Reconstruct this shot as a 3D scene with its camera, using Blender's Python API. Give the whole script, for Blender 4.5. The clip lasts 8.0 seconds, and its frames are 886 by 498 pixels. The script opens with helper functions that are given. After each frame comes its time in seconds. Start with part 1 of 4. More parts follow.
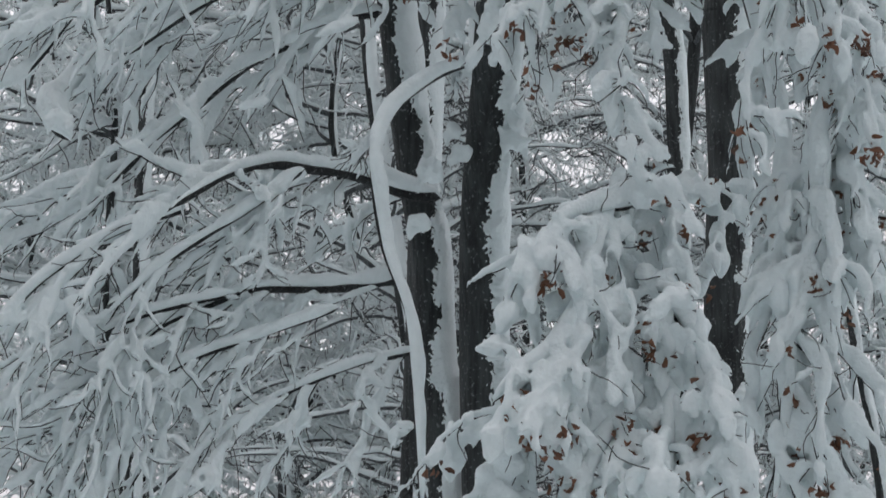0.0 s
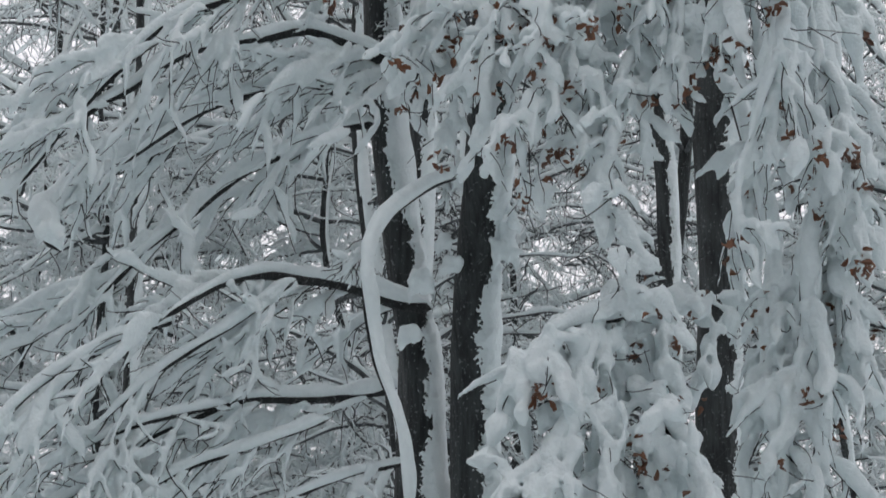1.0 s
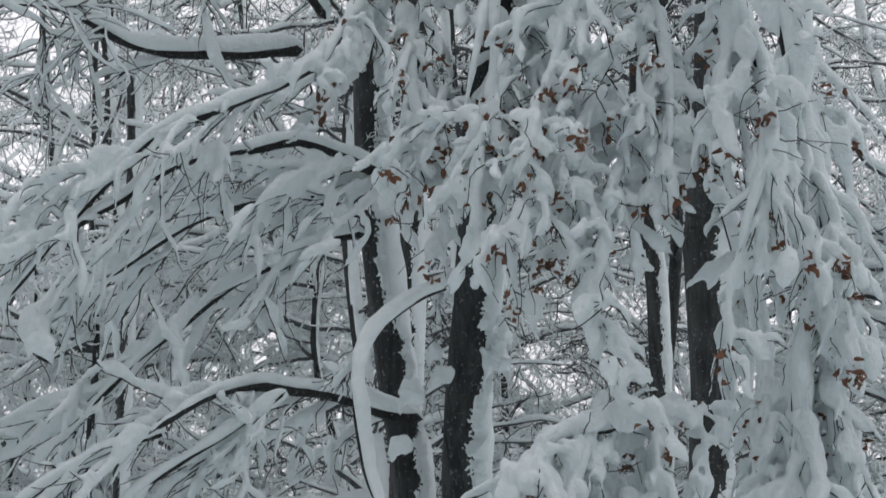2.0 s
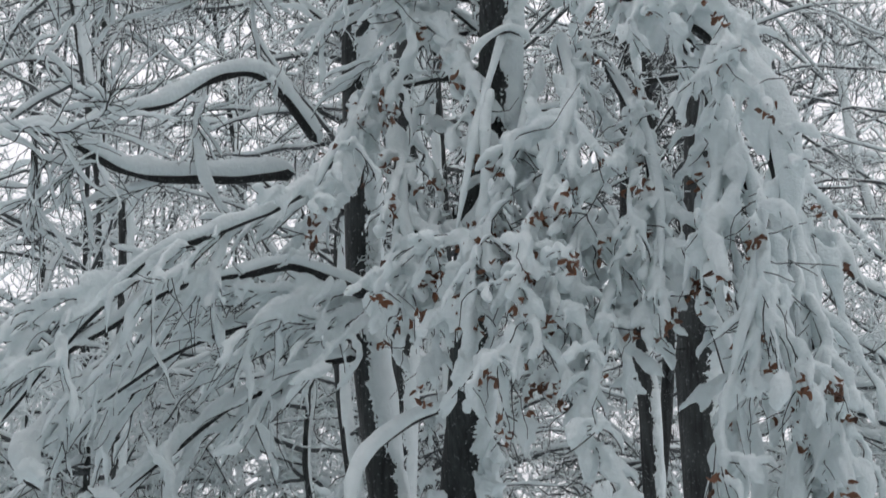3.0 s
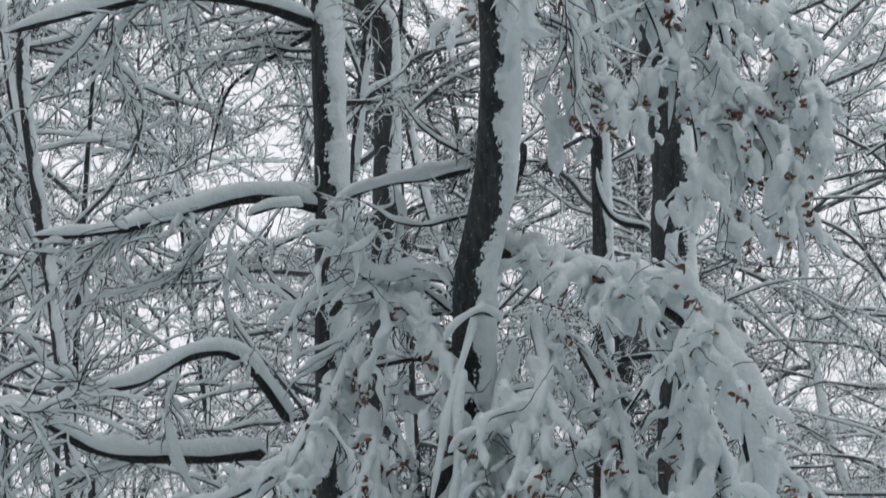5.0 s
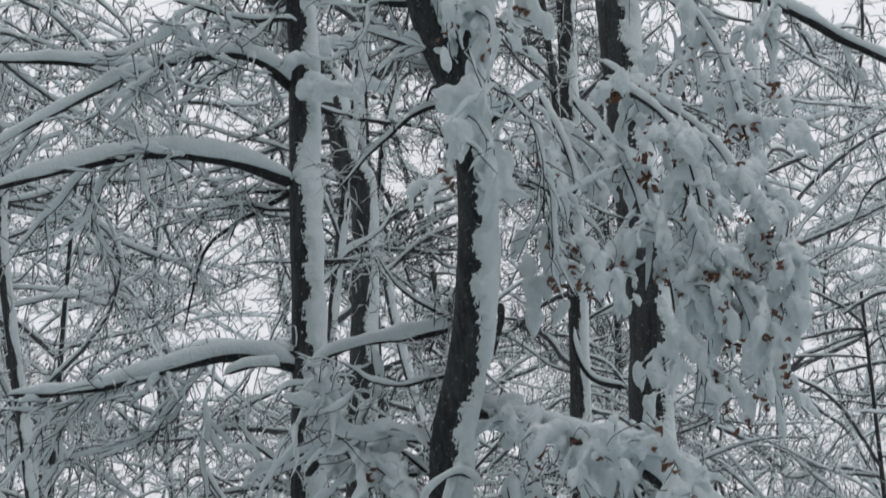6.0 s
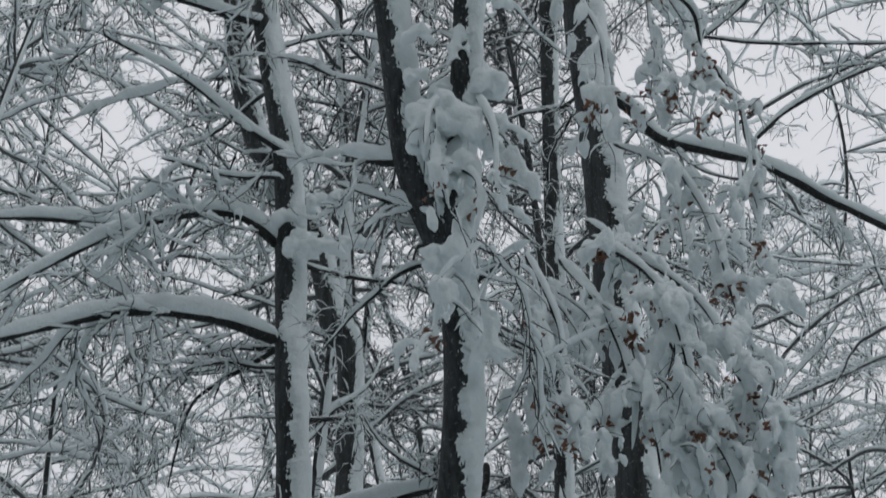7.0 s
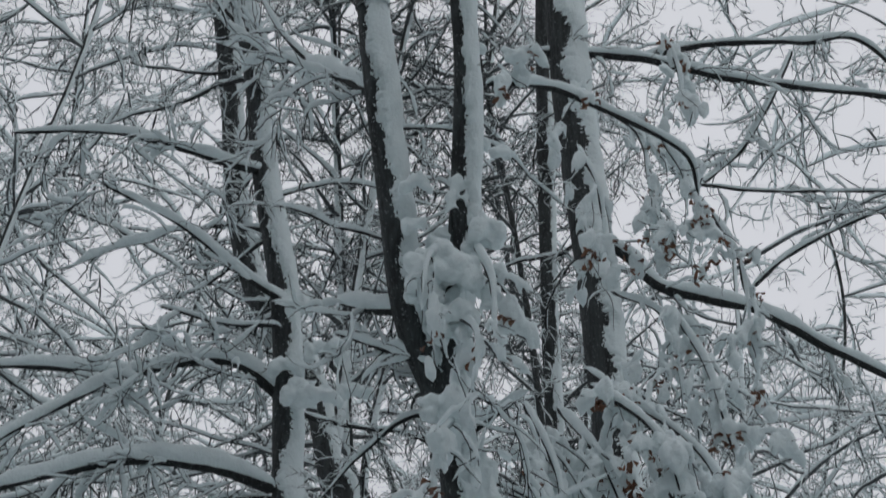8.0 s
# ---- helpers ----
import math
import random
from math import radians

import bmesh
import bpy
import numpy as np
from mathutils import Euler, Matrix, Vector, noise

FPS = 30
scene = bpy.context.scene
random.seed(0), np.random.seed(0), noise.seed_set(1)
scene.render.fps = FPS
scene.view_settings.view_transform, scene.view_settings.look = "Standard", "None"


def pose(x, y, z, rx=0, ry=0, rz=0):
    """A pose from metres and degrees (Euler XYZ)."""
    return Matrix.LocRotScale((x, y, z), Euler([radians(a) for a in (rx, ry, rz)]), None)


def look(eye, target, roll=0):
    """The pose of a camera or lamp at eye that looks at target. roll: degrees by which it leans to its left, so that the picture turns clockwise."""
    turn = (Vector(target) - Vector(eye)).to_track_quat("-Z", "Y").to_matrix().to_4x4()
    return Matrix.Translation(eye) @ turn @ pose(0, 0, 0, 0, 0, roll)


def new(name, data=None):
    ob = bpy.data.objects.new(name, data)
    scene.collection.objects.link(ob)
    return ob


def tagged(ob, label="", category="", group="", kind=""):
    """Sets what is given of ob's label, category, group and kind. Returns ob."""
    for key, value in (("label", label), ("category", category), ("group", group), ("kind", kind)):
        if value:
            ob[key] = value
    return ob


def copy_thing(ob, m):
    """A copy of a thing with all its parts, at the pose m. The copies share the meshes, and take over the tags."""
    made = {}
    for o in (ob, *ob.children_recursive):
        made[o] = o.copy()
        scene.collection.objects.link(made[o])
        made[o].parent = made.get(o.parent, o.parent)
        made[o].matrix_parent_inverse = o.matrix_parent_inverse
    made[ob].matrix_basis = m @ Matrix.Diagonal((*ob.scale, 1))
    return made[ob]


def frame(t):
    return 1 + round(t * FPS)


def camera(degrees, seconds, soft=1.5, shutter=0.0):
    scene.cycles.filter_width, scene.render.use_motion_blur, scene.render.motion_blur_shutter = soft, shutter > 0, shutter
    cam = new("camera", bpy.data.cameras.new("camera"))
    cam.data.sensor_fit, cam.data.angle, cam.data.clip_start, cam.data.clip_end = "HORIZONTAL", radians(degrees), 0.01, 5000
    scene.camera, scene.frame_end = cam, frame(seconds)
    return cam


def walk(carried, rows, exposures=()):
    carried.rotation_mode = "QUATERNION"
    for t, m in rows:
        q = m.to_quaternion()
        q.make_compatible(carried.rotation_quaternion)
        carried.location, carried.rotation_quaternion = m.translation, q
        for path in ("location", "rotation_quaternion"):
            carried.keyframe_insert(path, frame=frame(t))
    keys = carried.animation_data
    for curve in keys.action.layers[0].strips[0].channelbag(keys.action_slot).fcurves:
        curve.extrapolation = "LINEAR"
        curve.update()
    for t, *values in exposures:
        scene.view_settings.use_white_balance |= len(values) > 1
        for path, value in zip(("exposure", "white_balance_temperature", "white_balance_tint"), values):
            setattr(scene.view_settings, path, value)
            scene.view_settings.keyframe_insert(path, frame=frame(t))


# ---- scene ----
cam = camera(22.0, 8.0, soft=1.55, shutter=0.35)
# seconds, height, pitch, turn, lean: a slow tilt upwards with a slight rise
ROWS = [
    (0, 1.6, 7.0, 0.0, 0.0),
    (0.5, 1.615, 8.234, -0.118, -0.053),
    (1, 1.63, 9.599, -0.231, -0.051),
    (1.5, 1.645, 10.885, -0.332, 0.004),
    (2.8, 1.684, 14.491, -0.549, 0.45),
    (3.0, 1.69, 15.11, -0.566, 0.499),
    (3.5, 1.705, 16.615, -0.668, 0.554),
    (4, 1.72, 18.36, -0.841, 0.515),
    (4.5, 1.735, 20.027, -1.029, 0.514),
    (5.8, 1.774, 24.877, -1.746, 0.575),
    (6, 1.78, 25.655, -1.881, 0.558),
    (6.5, 1.795, 27.512, -2.156, 0.489),
    (7, 1.81, 29.483, -2.315, 0.497),
    (7.5, 1.825, 31.23, -2.379, 0.512),
    (8, 1.84, 33.076, -2.367, 0.508),
]
walk(cam, [(t, pose(0, 0, z, 90 + p, r, y)) for t, z, p, y, r in ROWS],
     exposures=[(0.0, -0.02, 6500, 10), (1.5, 0.0, 6500, 10), (3.5, -0.03, 6450, 9), (6.0, -0.42, 6340, 7), (8.0, -0.82, 6240, 6)])

# ---- world and light: an overcast winter day ----
world = bpy.data.worlds.new("overcast_sky")
scene.world = world
world.use_nodes = True
wn = world.node_tree.nodes
wl = world.node_tree.links
sky = wn.new("ShaderNodeTexSky")
sky.sky_type = "NISHITA"
sky.sun_disc = False
sky.sun_elevation = radians(34)
sky.sun_rotation = radians(150)
sky.air_density, sky.dust_density, sky.ozone_density = 1.0, 4.0, 1.0
hsv = wn.new("ShaderNodeHueSaturation")
hsv.inputs["Saturation"].default_value = 0.25
wl.new(sky.outputs["Color"], hsv.inputs["Color"])
cloud = wn.new("ShaderNodeMix")
cloud.data_type = "RGBA"
cloud.inputs["Factor"].default_value = 0.75
co = wn.new("ShaderNodeTexCoord")
glow = wn.new("ShaderNodeVectorMath")
glow.operation = "DOT_PRODUCT"
glow.inputs[1].default_value = (0.14, 0.36, 0.92)
wl.new(co.outputs["Generated"], glow.inputs[0])
span = wn.new("ShaderNodeMapRange")
span.inputs["From Min"].default_value, span.inputs["From Max"].default_value = -0.4, 0.85
wl.new(glow.outputs["Value"], span.inputs["Value"])
dome = wn.new("ShaderNodeValToRGB")
dome.color_ramp.elements[0].position, dome.color_ramp.elements[0].color = 0.0, (0.30, 0.294, 0.315, 1)
dome.color_ramp.elements[1].position, dome.color_ramp.elements[1].color = 1.0, (1.0, 0.968, 1.012, 1)
wl.new(span.outputs["Result"], dome.inputs["Fac"])
gain = wn.new("ShaderNodeVectorMath")
gain.operation = "SCALE"
gain.inputs["Scale"].default_value = 10.5
wl.new(dome.outputs["Color"], gain.inputs[0])
wl.new(gain.outputs["Vector"], cloud.inputs["B"])
wl.new(hsv.outputs["Color"], cloud.inputs["A"])
wl.new(cloud.outputs["Result"], wn["Background"].inputs["Color"])
wn["Background"].inputs["Strength"].default_value = 0.14

sun = new("sun", bpy.data.lights.new("sun", "SUN"))
sun.data.energy = 0.2
sun.data.angle = radians(60)
sun.data.color = (1.0, 0.97, 0.93)
sun.matrix_world = look((2.0, 5.0, 14.0), (0, 0, 1))


# ---- materials ----
def material(name):
    m = bpy.data.materials.new(name)
    m.use_nodes = True
    nodes, links = m.node_tree.nodes, m.node_tree.links
    return m, nodes, links, nodes["Principled BSDF"]


def noise_node(nodes, links, scale, detail=5.0, stretch=None):
    tex = nodes.new("ShaderNodeTexNoise")
    tex.inputs["Scale"].default_value = scale
    tex.inputs["Detail"].default_value = detail
    co = nodes.new("ShaderNodeTexCoord")
    if stretch:
        mp = nodes.new("ShaderNodeMapping")
        mp.inputs["Scale"].default_value = stretch
        links.new(co.outputs["Object"], mp.inputs["Vector"])
        links.new(mp.outputs["Vector"], tex.inputs["Vector"])
    else:
        links.new(co.outputs["Object"], tex.inputs["Vector"])
    return tex


def ramp(nodes, links, source, stops):
    r = nodes.new("ShaderNodeValToRGB")
    while len(r.color_ramp.elements) < len(stops):
        r.color_ramp.elements.new(0.5)
    for e, (p, c) in zip(r.color_ramp.elements, stops):
        e.position, e.color = p, (*c, 1)
    links.new(source, r.inputs["Fac"])
    return r


def bump(nodes, links, bsdf, heights, strength, distance):
    b = nodes.new("ShaderNodeBump")
    b.inputs["Strength"].default_value = strength
    b.inputs["Distance"].default_value = distance
    if len(heights) == 2:
        add = nodes.new("ShaderNodeMath")
        links.new(heights[0], add.inputs[0])
        links.new(heights[1], add.inputs[1])
        links.new(add.outputs[0], b.inputs["Height"])
    else:
        links.new(heights[0], b.inputs["Height"])
    links.new(b.outputs["Normal"], bsdf.inputs["Normal"])


def snow_material():
    m, n, l, b = material("fresh_snow")
    grain = noise_node(n, l, 75.0, 7.0)
    lumps = noise_node(n, l, 20.0, 3.0)
    c = ramp(n, l, lumps.outputs["Fac"], [(0.3, (0.745, 0.815, 0.828)), (0.7, (0.80, 0.868, 0.88))])
    l.new(c.outputs["Color"], b.inputs["Base Color"])
    b.inputs["Roughness"].default_value = 0.85
    b.inputs["Specular IOR Level"].default_value = 0.15
    bump(n, l, b, [grain.outputs["Fac"], lumps.outputs["Fac"]], 0.6, 0.012)
    return m


def bark_material(name, dark, light, scale):
    m, n, l, b = material(name)
    fine = noise_node(n, l, scale, 6.0, (1, 1, 0.35))
    ridges = noise_node(n, l, scale * 4.0, 6.0, (1.0, 1.0, 0.1))
    both = n.new("ShaderNodeMath")
    both.operation = "MULTIPLY_ADD"
    both.inputs[1].default_value = 0.5
    half = n.new("ShaderNodeMath")
    half.operation = "MULTIPLY"
    half.inputs[1].default_value = 0.5
    l.new(ridges.outputs["Fac"], half.inputs[0])
    l.new(fine.outputs["Fac"], both.inputs[0])
    l.new(half.outputs[0], both.inputs[2])
    c = ramp(n, l, both.outputs[0], [(0.40, dark), (0.5, tuple((p + q) / 2 for p, q in zip(dark, light))), (0.6, light)])
    spots = noise_node(n, l, 70.0, 3.0)
    frost = ramp(n, l, spots.outputs["Fac"], [(0.62, (0, 0, 0)), (0.68, (1, 1, 1))])
    mix = n.new("ShaderNodeMix")
    mix.data_type = "RGBA"
    mix.inputs["B"].default_value = (0.3, 0.32, 0.33, 1)
    part_fac = n.new("ShaderNodeMath")
    part_fac.operation = "MULTIPLY"
    part_fac.inputs[1].default_value = 0.4
    l.new(frost.outputs["Color"], part_fac.inputs[0])
    l.new(part_fac.outputs[0], mix.inputs["Factor"])
    l.new(c.outputs["Color"], mix.inputs["A"])
    l.new(mix.outputs["Result"], b.inputs["Base Color"])
    b.inputs["Roughness"].default_value = 0.8
    bump(n, l, b, [fine.outputs["Fac"], ridges.outputs["Fac"]], 0.9, 0.02)
    return m


def leaf_material():
    m, n, l, b = material("withered_leaf")
    info = n.new("ShaderNodeObjectInfo")
    geo = n.new("ShaderNodeNewGeometry")
    mixr = n.new("ShaderNodeMath")
    l.new(info.outputs["Random"], mixr.inputs[0])
    l.new(geo.outputs["Random Per Island"], mixr.inputs[1])
    fr = n.new("ShaderNodeMath")
    fr.operation = "FRACT"
    l.new(mixr.outputs[0], fr.inputs[0])
    c = ramp(n, l, fr.outputs[0], [(0.0, (0.09, 0.042, 0.027)), (0.5, (0.21, 0.09, 0.046)), (1.0, (0.15, 0.078, 0.05))])
    l.new(c.outputs["Color"], b.inputs["Base Color"])
    b.inputs["Roughness"].default_value = 0.6
    veins = noise_node(n, l, 90.0, 3.0)
    bump(n, l, b, [veins.outputs["Fac"]], 0.4, 0.003)
    return m


SNOW = snow_material()
BARK = bark_material("beech_bark", (0.010, 0.013, 0.014), (0.043, 0.050, 0.051), 14.0)
TWIG_BARK = bark_material("twig_bark", (0.007, 0.009, 0.010), (0.024, 0.027, 0.028), 40.0)
LEAF = leaf_material()
# paler bark for the wood trees: haze of distance put into the colour
HAZED_BARK = bark_material("hazed_bark", (0.035, 0.04, 0.043), (0.15, 0.167, 0.175), 40.0)
# grey of the unseen ring, tuned for the light it sends back
LIGHT_BLOCK = bark_material("light_block", (0.07, 0.078, 0.082), (0.38, 0.41, 0.42), 1.5)

# ---- geometry helpers ----
rng = np.random.default_rng(11)
Z = np.array((0.0, 0.0, 1.0))
WIND = np.array((0.72, -0.69, 0.0))


def unit(v):
    return v / np.maximum(np.linalg.norm(v, axis=-1, keepdims=True), 1e-9)


def mesh_from(name, verts, faces, mat, second=None, index=None):
    """A smooth mesh from an array of vertices and an array of quads; index: which of the two materials each has."""
    me = bpy.data.meshes.new(name)
    verts = np.ascontiguousarray(verts, dtype=np.float32).reshape(-1, 3)
    faces = np.ascontiguousarray(faces, dtype=np.int32)
    k = faces.shape[1]
    me.vertices.add(len(verts))
    me.vertices.foreach_set("co", verts.ravel())
    me.loops.add(faces.size)
    me.loops.foreach_set("vertex_index", faces.ravel())
    me.polygons.add(len(faces))
    me.polygons.foreach_set("loop_start", np.arange(0, faces.size, k, dtype=np.int32))
    me.polygons.foreach_set("use_smooth", np.ones(len(faces), dtype=bool))
    me.update(calc_edges=True)
    me.validate()
    me.materials.append(mat)
    if second:
        me.materials.append(second)
        me.polygons.foreach_set("material_index", np.ascontiguousarray(index, dtype=np.int32))
    return me


def part(name, me, parent, label="", kind=""):
    ob = new(name, me)
    ob.parent = parent
    return tagged(ob, label, kind=kind)


def smooth_noise(shape, step):
    """Soft random values along the last axis, in -1..1; step: vertices per swing."""
    m, n = shape
    k = max(3, int(np.ceil(n / step)) + 2)
    coarse = rng.uniform(-1, 1, (m, k))
    x = np.linspace(0, k - 1.001, n)
    i = x.astype(int)
    f = x - i
    f = f * f * (3 - 2 * f)
    return coarse[:, i] * (1 - f) + coarse[:, i + 1] * f


def spline(points, step):
    """A smooth line through the points, with a vertex every step metres."""
    p = np.array(points, dtype=float)
    q = np.vstack([2 * p[0] - p[1], p, 2 * p[-1] - p[-2]])
    out = []
    for i in range(1, len(q) - 2):
        k = max(2, int(np.linalg.norm(q[i + 1] - q[i]) / step))
        t = np.linspace(0, 1, k, endpoint=False)[:, None]
        a, b, c, d = q[i - 1], q[i], q[i + 1], q[i + 2]
        out.append(0.5 * (2 * b + (c - a) * t + (2 * a - 5 * b + 4 * c - d) * t ** 2 + (3 * b - a - 3 * c + d) * t ** 3))
    out.append(q[-2][None])
    return np.vstack(out)


def frames_of(lines):
    """Tangent, side and upper vectors along lines of shape (m, n, 3)."""
    t = unit(np.gradient(lines, axis=1))
    lift = Z + 0.35 * WIND
    up = unit(lift - t * (t @ lift)[..., None])
    return t, np.cross(t, up), up


def tubes(lines, wide, high, sides, rise=None, turn=0.0):
    """Tubes round lines (m, n, 3), with half widths and half heights (m, n), raised by rise (m, n)."""
    m, n, _ = lines.shape
    t, s, u = frames_of(lines)
    c = lines if rise is None else lines + u * rise[..., None]
    a = np.arange(sides) * 2 * np.pi / sides + turn
    ring = (c[:, :, None] + s[:, :, None] * (np.cos(a)[None, None, :, None] * wide[..., None, None])
            + u[:, :, None] * (np.sin(a)[None, None, :, None] * high[..., None, None]))
    i = np.arange(m * n * sides).reshape(m, n, sides)
    j = np.roll(i, -1, axis=2)
    f = np.stack([i[:, :-1], j[:, :-1], j[:, 1:], i[:, 1:]], -1).reshape(-1, 4)
    return ring.reshape(-1, 3), f


def joined(pieces):
    vs, fs, k = [], [], 0
    for v, f in pieces:
        vs.append(v)
        fs.append(f + k)
        k += len(v)
    return np.vstack(vs), np.vstack(fs)


def ends(n, a=0.08, b=0.2):
    x = np.linspace(0, 1, n)
    return np.clip(np.minimum(x / a, (1 - x) / b), 0, 1) ** 0.5


def grow(start, way, length, n, droop, wiggle):
    """Lines that leave start along way, bend down by droop and wander."""
    m = len(start)
    step = (length / (n - 1))[:, None]
    out = np.empty((m, n, 3))
    out[:, 0] = start
    d = unit(way)
    drift = rng.normal(0, 1, (m, 3))
    for i in range(1, n):
        drift = 0.2 * drift + rng.normal(0, 1, (m, 3))
        d = unit(d + wiggle * drift - Z * (droop[:, None] * step))
        out[:, i] = out[:, i - 1] + d * step
    return out


def snow_on(lines, size, sides, lumpy=0.35, bury=1.04, step=3.5, turn=0.0, tall=1.7):
    """Fins of snow that stand on lines; size: half width (m,), tall: height over width."""
    m, n, _ = lines.shape
    k = ends(n, 0.15, 0.35)[None] * (1 + lumpy * smooth_noise((m, n), step))
    wide = size[:, None] * k
    high = wide * tall * (1 + 0.35 * smooth_noise((m, n), step))
    return tubes(lines, wide, high, sides, rise=high * bury, turn=turn)


def ball(rings, sides):
    """A unit ball of quads, with small holes at the poles closed by size."""
    th = np.linspace(0.06, np.pi - 0.06, rings)
    ph = np.arange(sides) * 2 * np.pi / sides
    v = np.stack([np.sin(th)[:, None] * np.cos(ph), np.sin(th)[:, None] * np.sin(ph), np.repeat(np.cos(th)[:, None], sides, 1)], -1)
    i = np.arange(rings * sides).reshape(rings, sides)
    j = np.roll(i, -1, axis=1)
    return v.reshape(-1, 3), np.stack([i[:-1], i[1:], j[1:], j[:-1]], -1).reshape(-1, 4)


PAD_V, PAD_F = ball(8, 9)


def pads(places, axis, length, width, flat=0.8, taper=0.45):
    """Pads of snow along axis: thick at the upper end, thinning towards the other."""
    m = len(places)
    v = np.repeat(PAD_V[None], m, 0)
    lump = 1 + 0.24 * np.sin(v @ rng.normal(0, 2.2, (3, 1)) + rng.uniform(0, 6, (m, 1, 1))) + 0.16 * np.sin(v @ rng.normal(0, 4, (3, 1)) + rng.uniform(0, 6, (m, 1, 1)))
    v = v * lump
    thin = np.where(v[..., 2:] < 0, 1 + taper * v[..., 2:], 1.0)
    v = v * np.concatenate([thin, thin * flat, np.ones_like(thin)], -1)
    v = v * np.stack([width, width, length], -1)[:, None]
    ax = unit(axis)
    lift = np.broadcast_to(Z + WIND * 0.6, ax.shape)
    sx = unit(np.cross(lift, ax))
    sy = np.cross(ax, sx)
    turn = rng.normal(0, 0.5, m)[:, None]
    ux, uy = sx * np.cos(turn) + sy * np.sin(turn), sy * np.cos(turn) - sx * np.sin(turn)
    w = v[..., :1] * ux[:, None] + v[..., 1:2] * uy[:, None] + v[..., 2:] * ax[:, None]
    w = w + places[:, None]
    f = PAD_F[None] + (np.arange(m) * len(PAD_V))[:, None, None]
    return w.reshape(-1, 3), f.reshape(-1, 4)


LUMPS = bpy.data.textures.new("snow_lumps", "CLOUDS")
LUMPS.noise_scale, LUMPS.noise_depth = 0.04, 3


def soften(ob, voxel, rounds):
    """Lets touching lumps of snow grow together."""
    r = ob.modifiers.new("merge", "REMESH")
    r.mode, r.voxel_size, r.use_smooth_shade = "VOXEL", voxel, True
    s = ob.modifiers.new("settle", "SMOOTH")
    s.factor, s.iterations = 0.5, rounds
    d = ob.modifiers.new("unevenness", "DISPLACE")
    d.texture, d.texture_coords, d.strength, d.mid_level = LUMPS, "LOCAL", 0.012, 0.5
    return ob


def cushion(owner, place, wide, high, lumps=24):
    """A cushion of snow caught on a stem or in a fork."""
    c = np.array(place)
    k = lumps
    p = c + rng.uniform(-1, 1, (k, 3)) * (wide * 0.42, wide * 0.14, high * 0.4)
    p[:, 2] -= 0.35 * high * ((p[:, 0] - c[0]) / (wide * 0.34)) ** 2
    me = mesh_from("snow_cushion", *pads(p, Z + rng.normal(0, 0.5, (k, 3)), rng.uniform(0.22, 0.42, k) * high, rng.uniform(0.09, 0.2, k) * wide, taper=0.3), SNOW)
    return soften(part("snow_cushion", me, owner, "rounded cushion of snow"), 0.01, 9)


def leaf_mesh(k):
    """A curled, withered beech leaf, 6 to 7 cm long, hanging from its stalk."""
    r = np.random.default_rng(k)
    u = np.linspace(0, 1, 7)
    w = np.linspace(-1, 1, 5)
    curl, fold = r.uniform(0.8, 2.6), r.uniform(0.6, 1.8)
    half = 0.018 * np.sin(np.pi * (0.04 + 0.92 * u) ** 0.85) + 0.001
    x = half[:, None] * w[None] * np.cos(fold * 0.6)
    y = np.abs(w)[None] * half[:, None] * fold + 0.012 * np.sin(curl * u * 2)[:, None] + 0.006 * np.sin(11 * u[:, None] + 4 * w[None] + k)
    z = -0.064 * np.sin(u * (1.57 - 0.25 * curl)) [:, None] / np.sin(1.57 - 0.25 * curl) + 0 * x
    v = np.stack([x, y, z], -1).reshape(-1, 3)
    i = np.arange(35).reshape(7, 5)
    f = np.stack([i[:-1, :-1], i[:-1, 1:], i[1:, 1:], i[1:, :-1]], -1).reshape(-1, 4)
    return mesh_from("leaf", v, f, LEAF), v, f


LEAVES = [leaf_mesh(k) for k in range(5)]


def leaves_at(places, parent, singles):
    """The first ones as leaves of their own, the rest as one mass."""
    m = len(places)
    for k in range(min(m, singles)):
        ob = part("leaf", LEAVES[k % 5][0], parent)
        ob.matrix_basis = pose(*places[k], rng.normal(0, 48), rng.normal(0, 48), rng.uniform(0, 360)) @ Matrix.Scale(rng.uniform(0.42, 0.72), 4)
    rest = []
    for k in range(singles, m):
        _, v, f = LEAVES[k % 5]
        mt = np.array(pose(0, 0, 0, rng.normal(0, 48), rng.normal(0, 48), rng.uniform(0, 360)).to_3x3()) * rng.uniform(0.42, 0.72)
        rest.append((v @ mt.T + places[k], f))
    if rest:
        part("leaf_mass", mesh_from("leaf_mass", *joined(rest), LEAF), parent, "withered brown beech leaves under the snow", "stuff")


# ---- trees ----
def tree(label, group="beeches in the thicket"):
    ob = new("beech_tree")
    ob.empty_display_size = 0.3
    return tagged(ob, label, "tree", group)


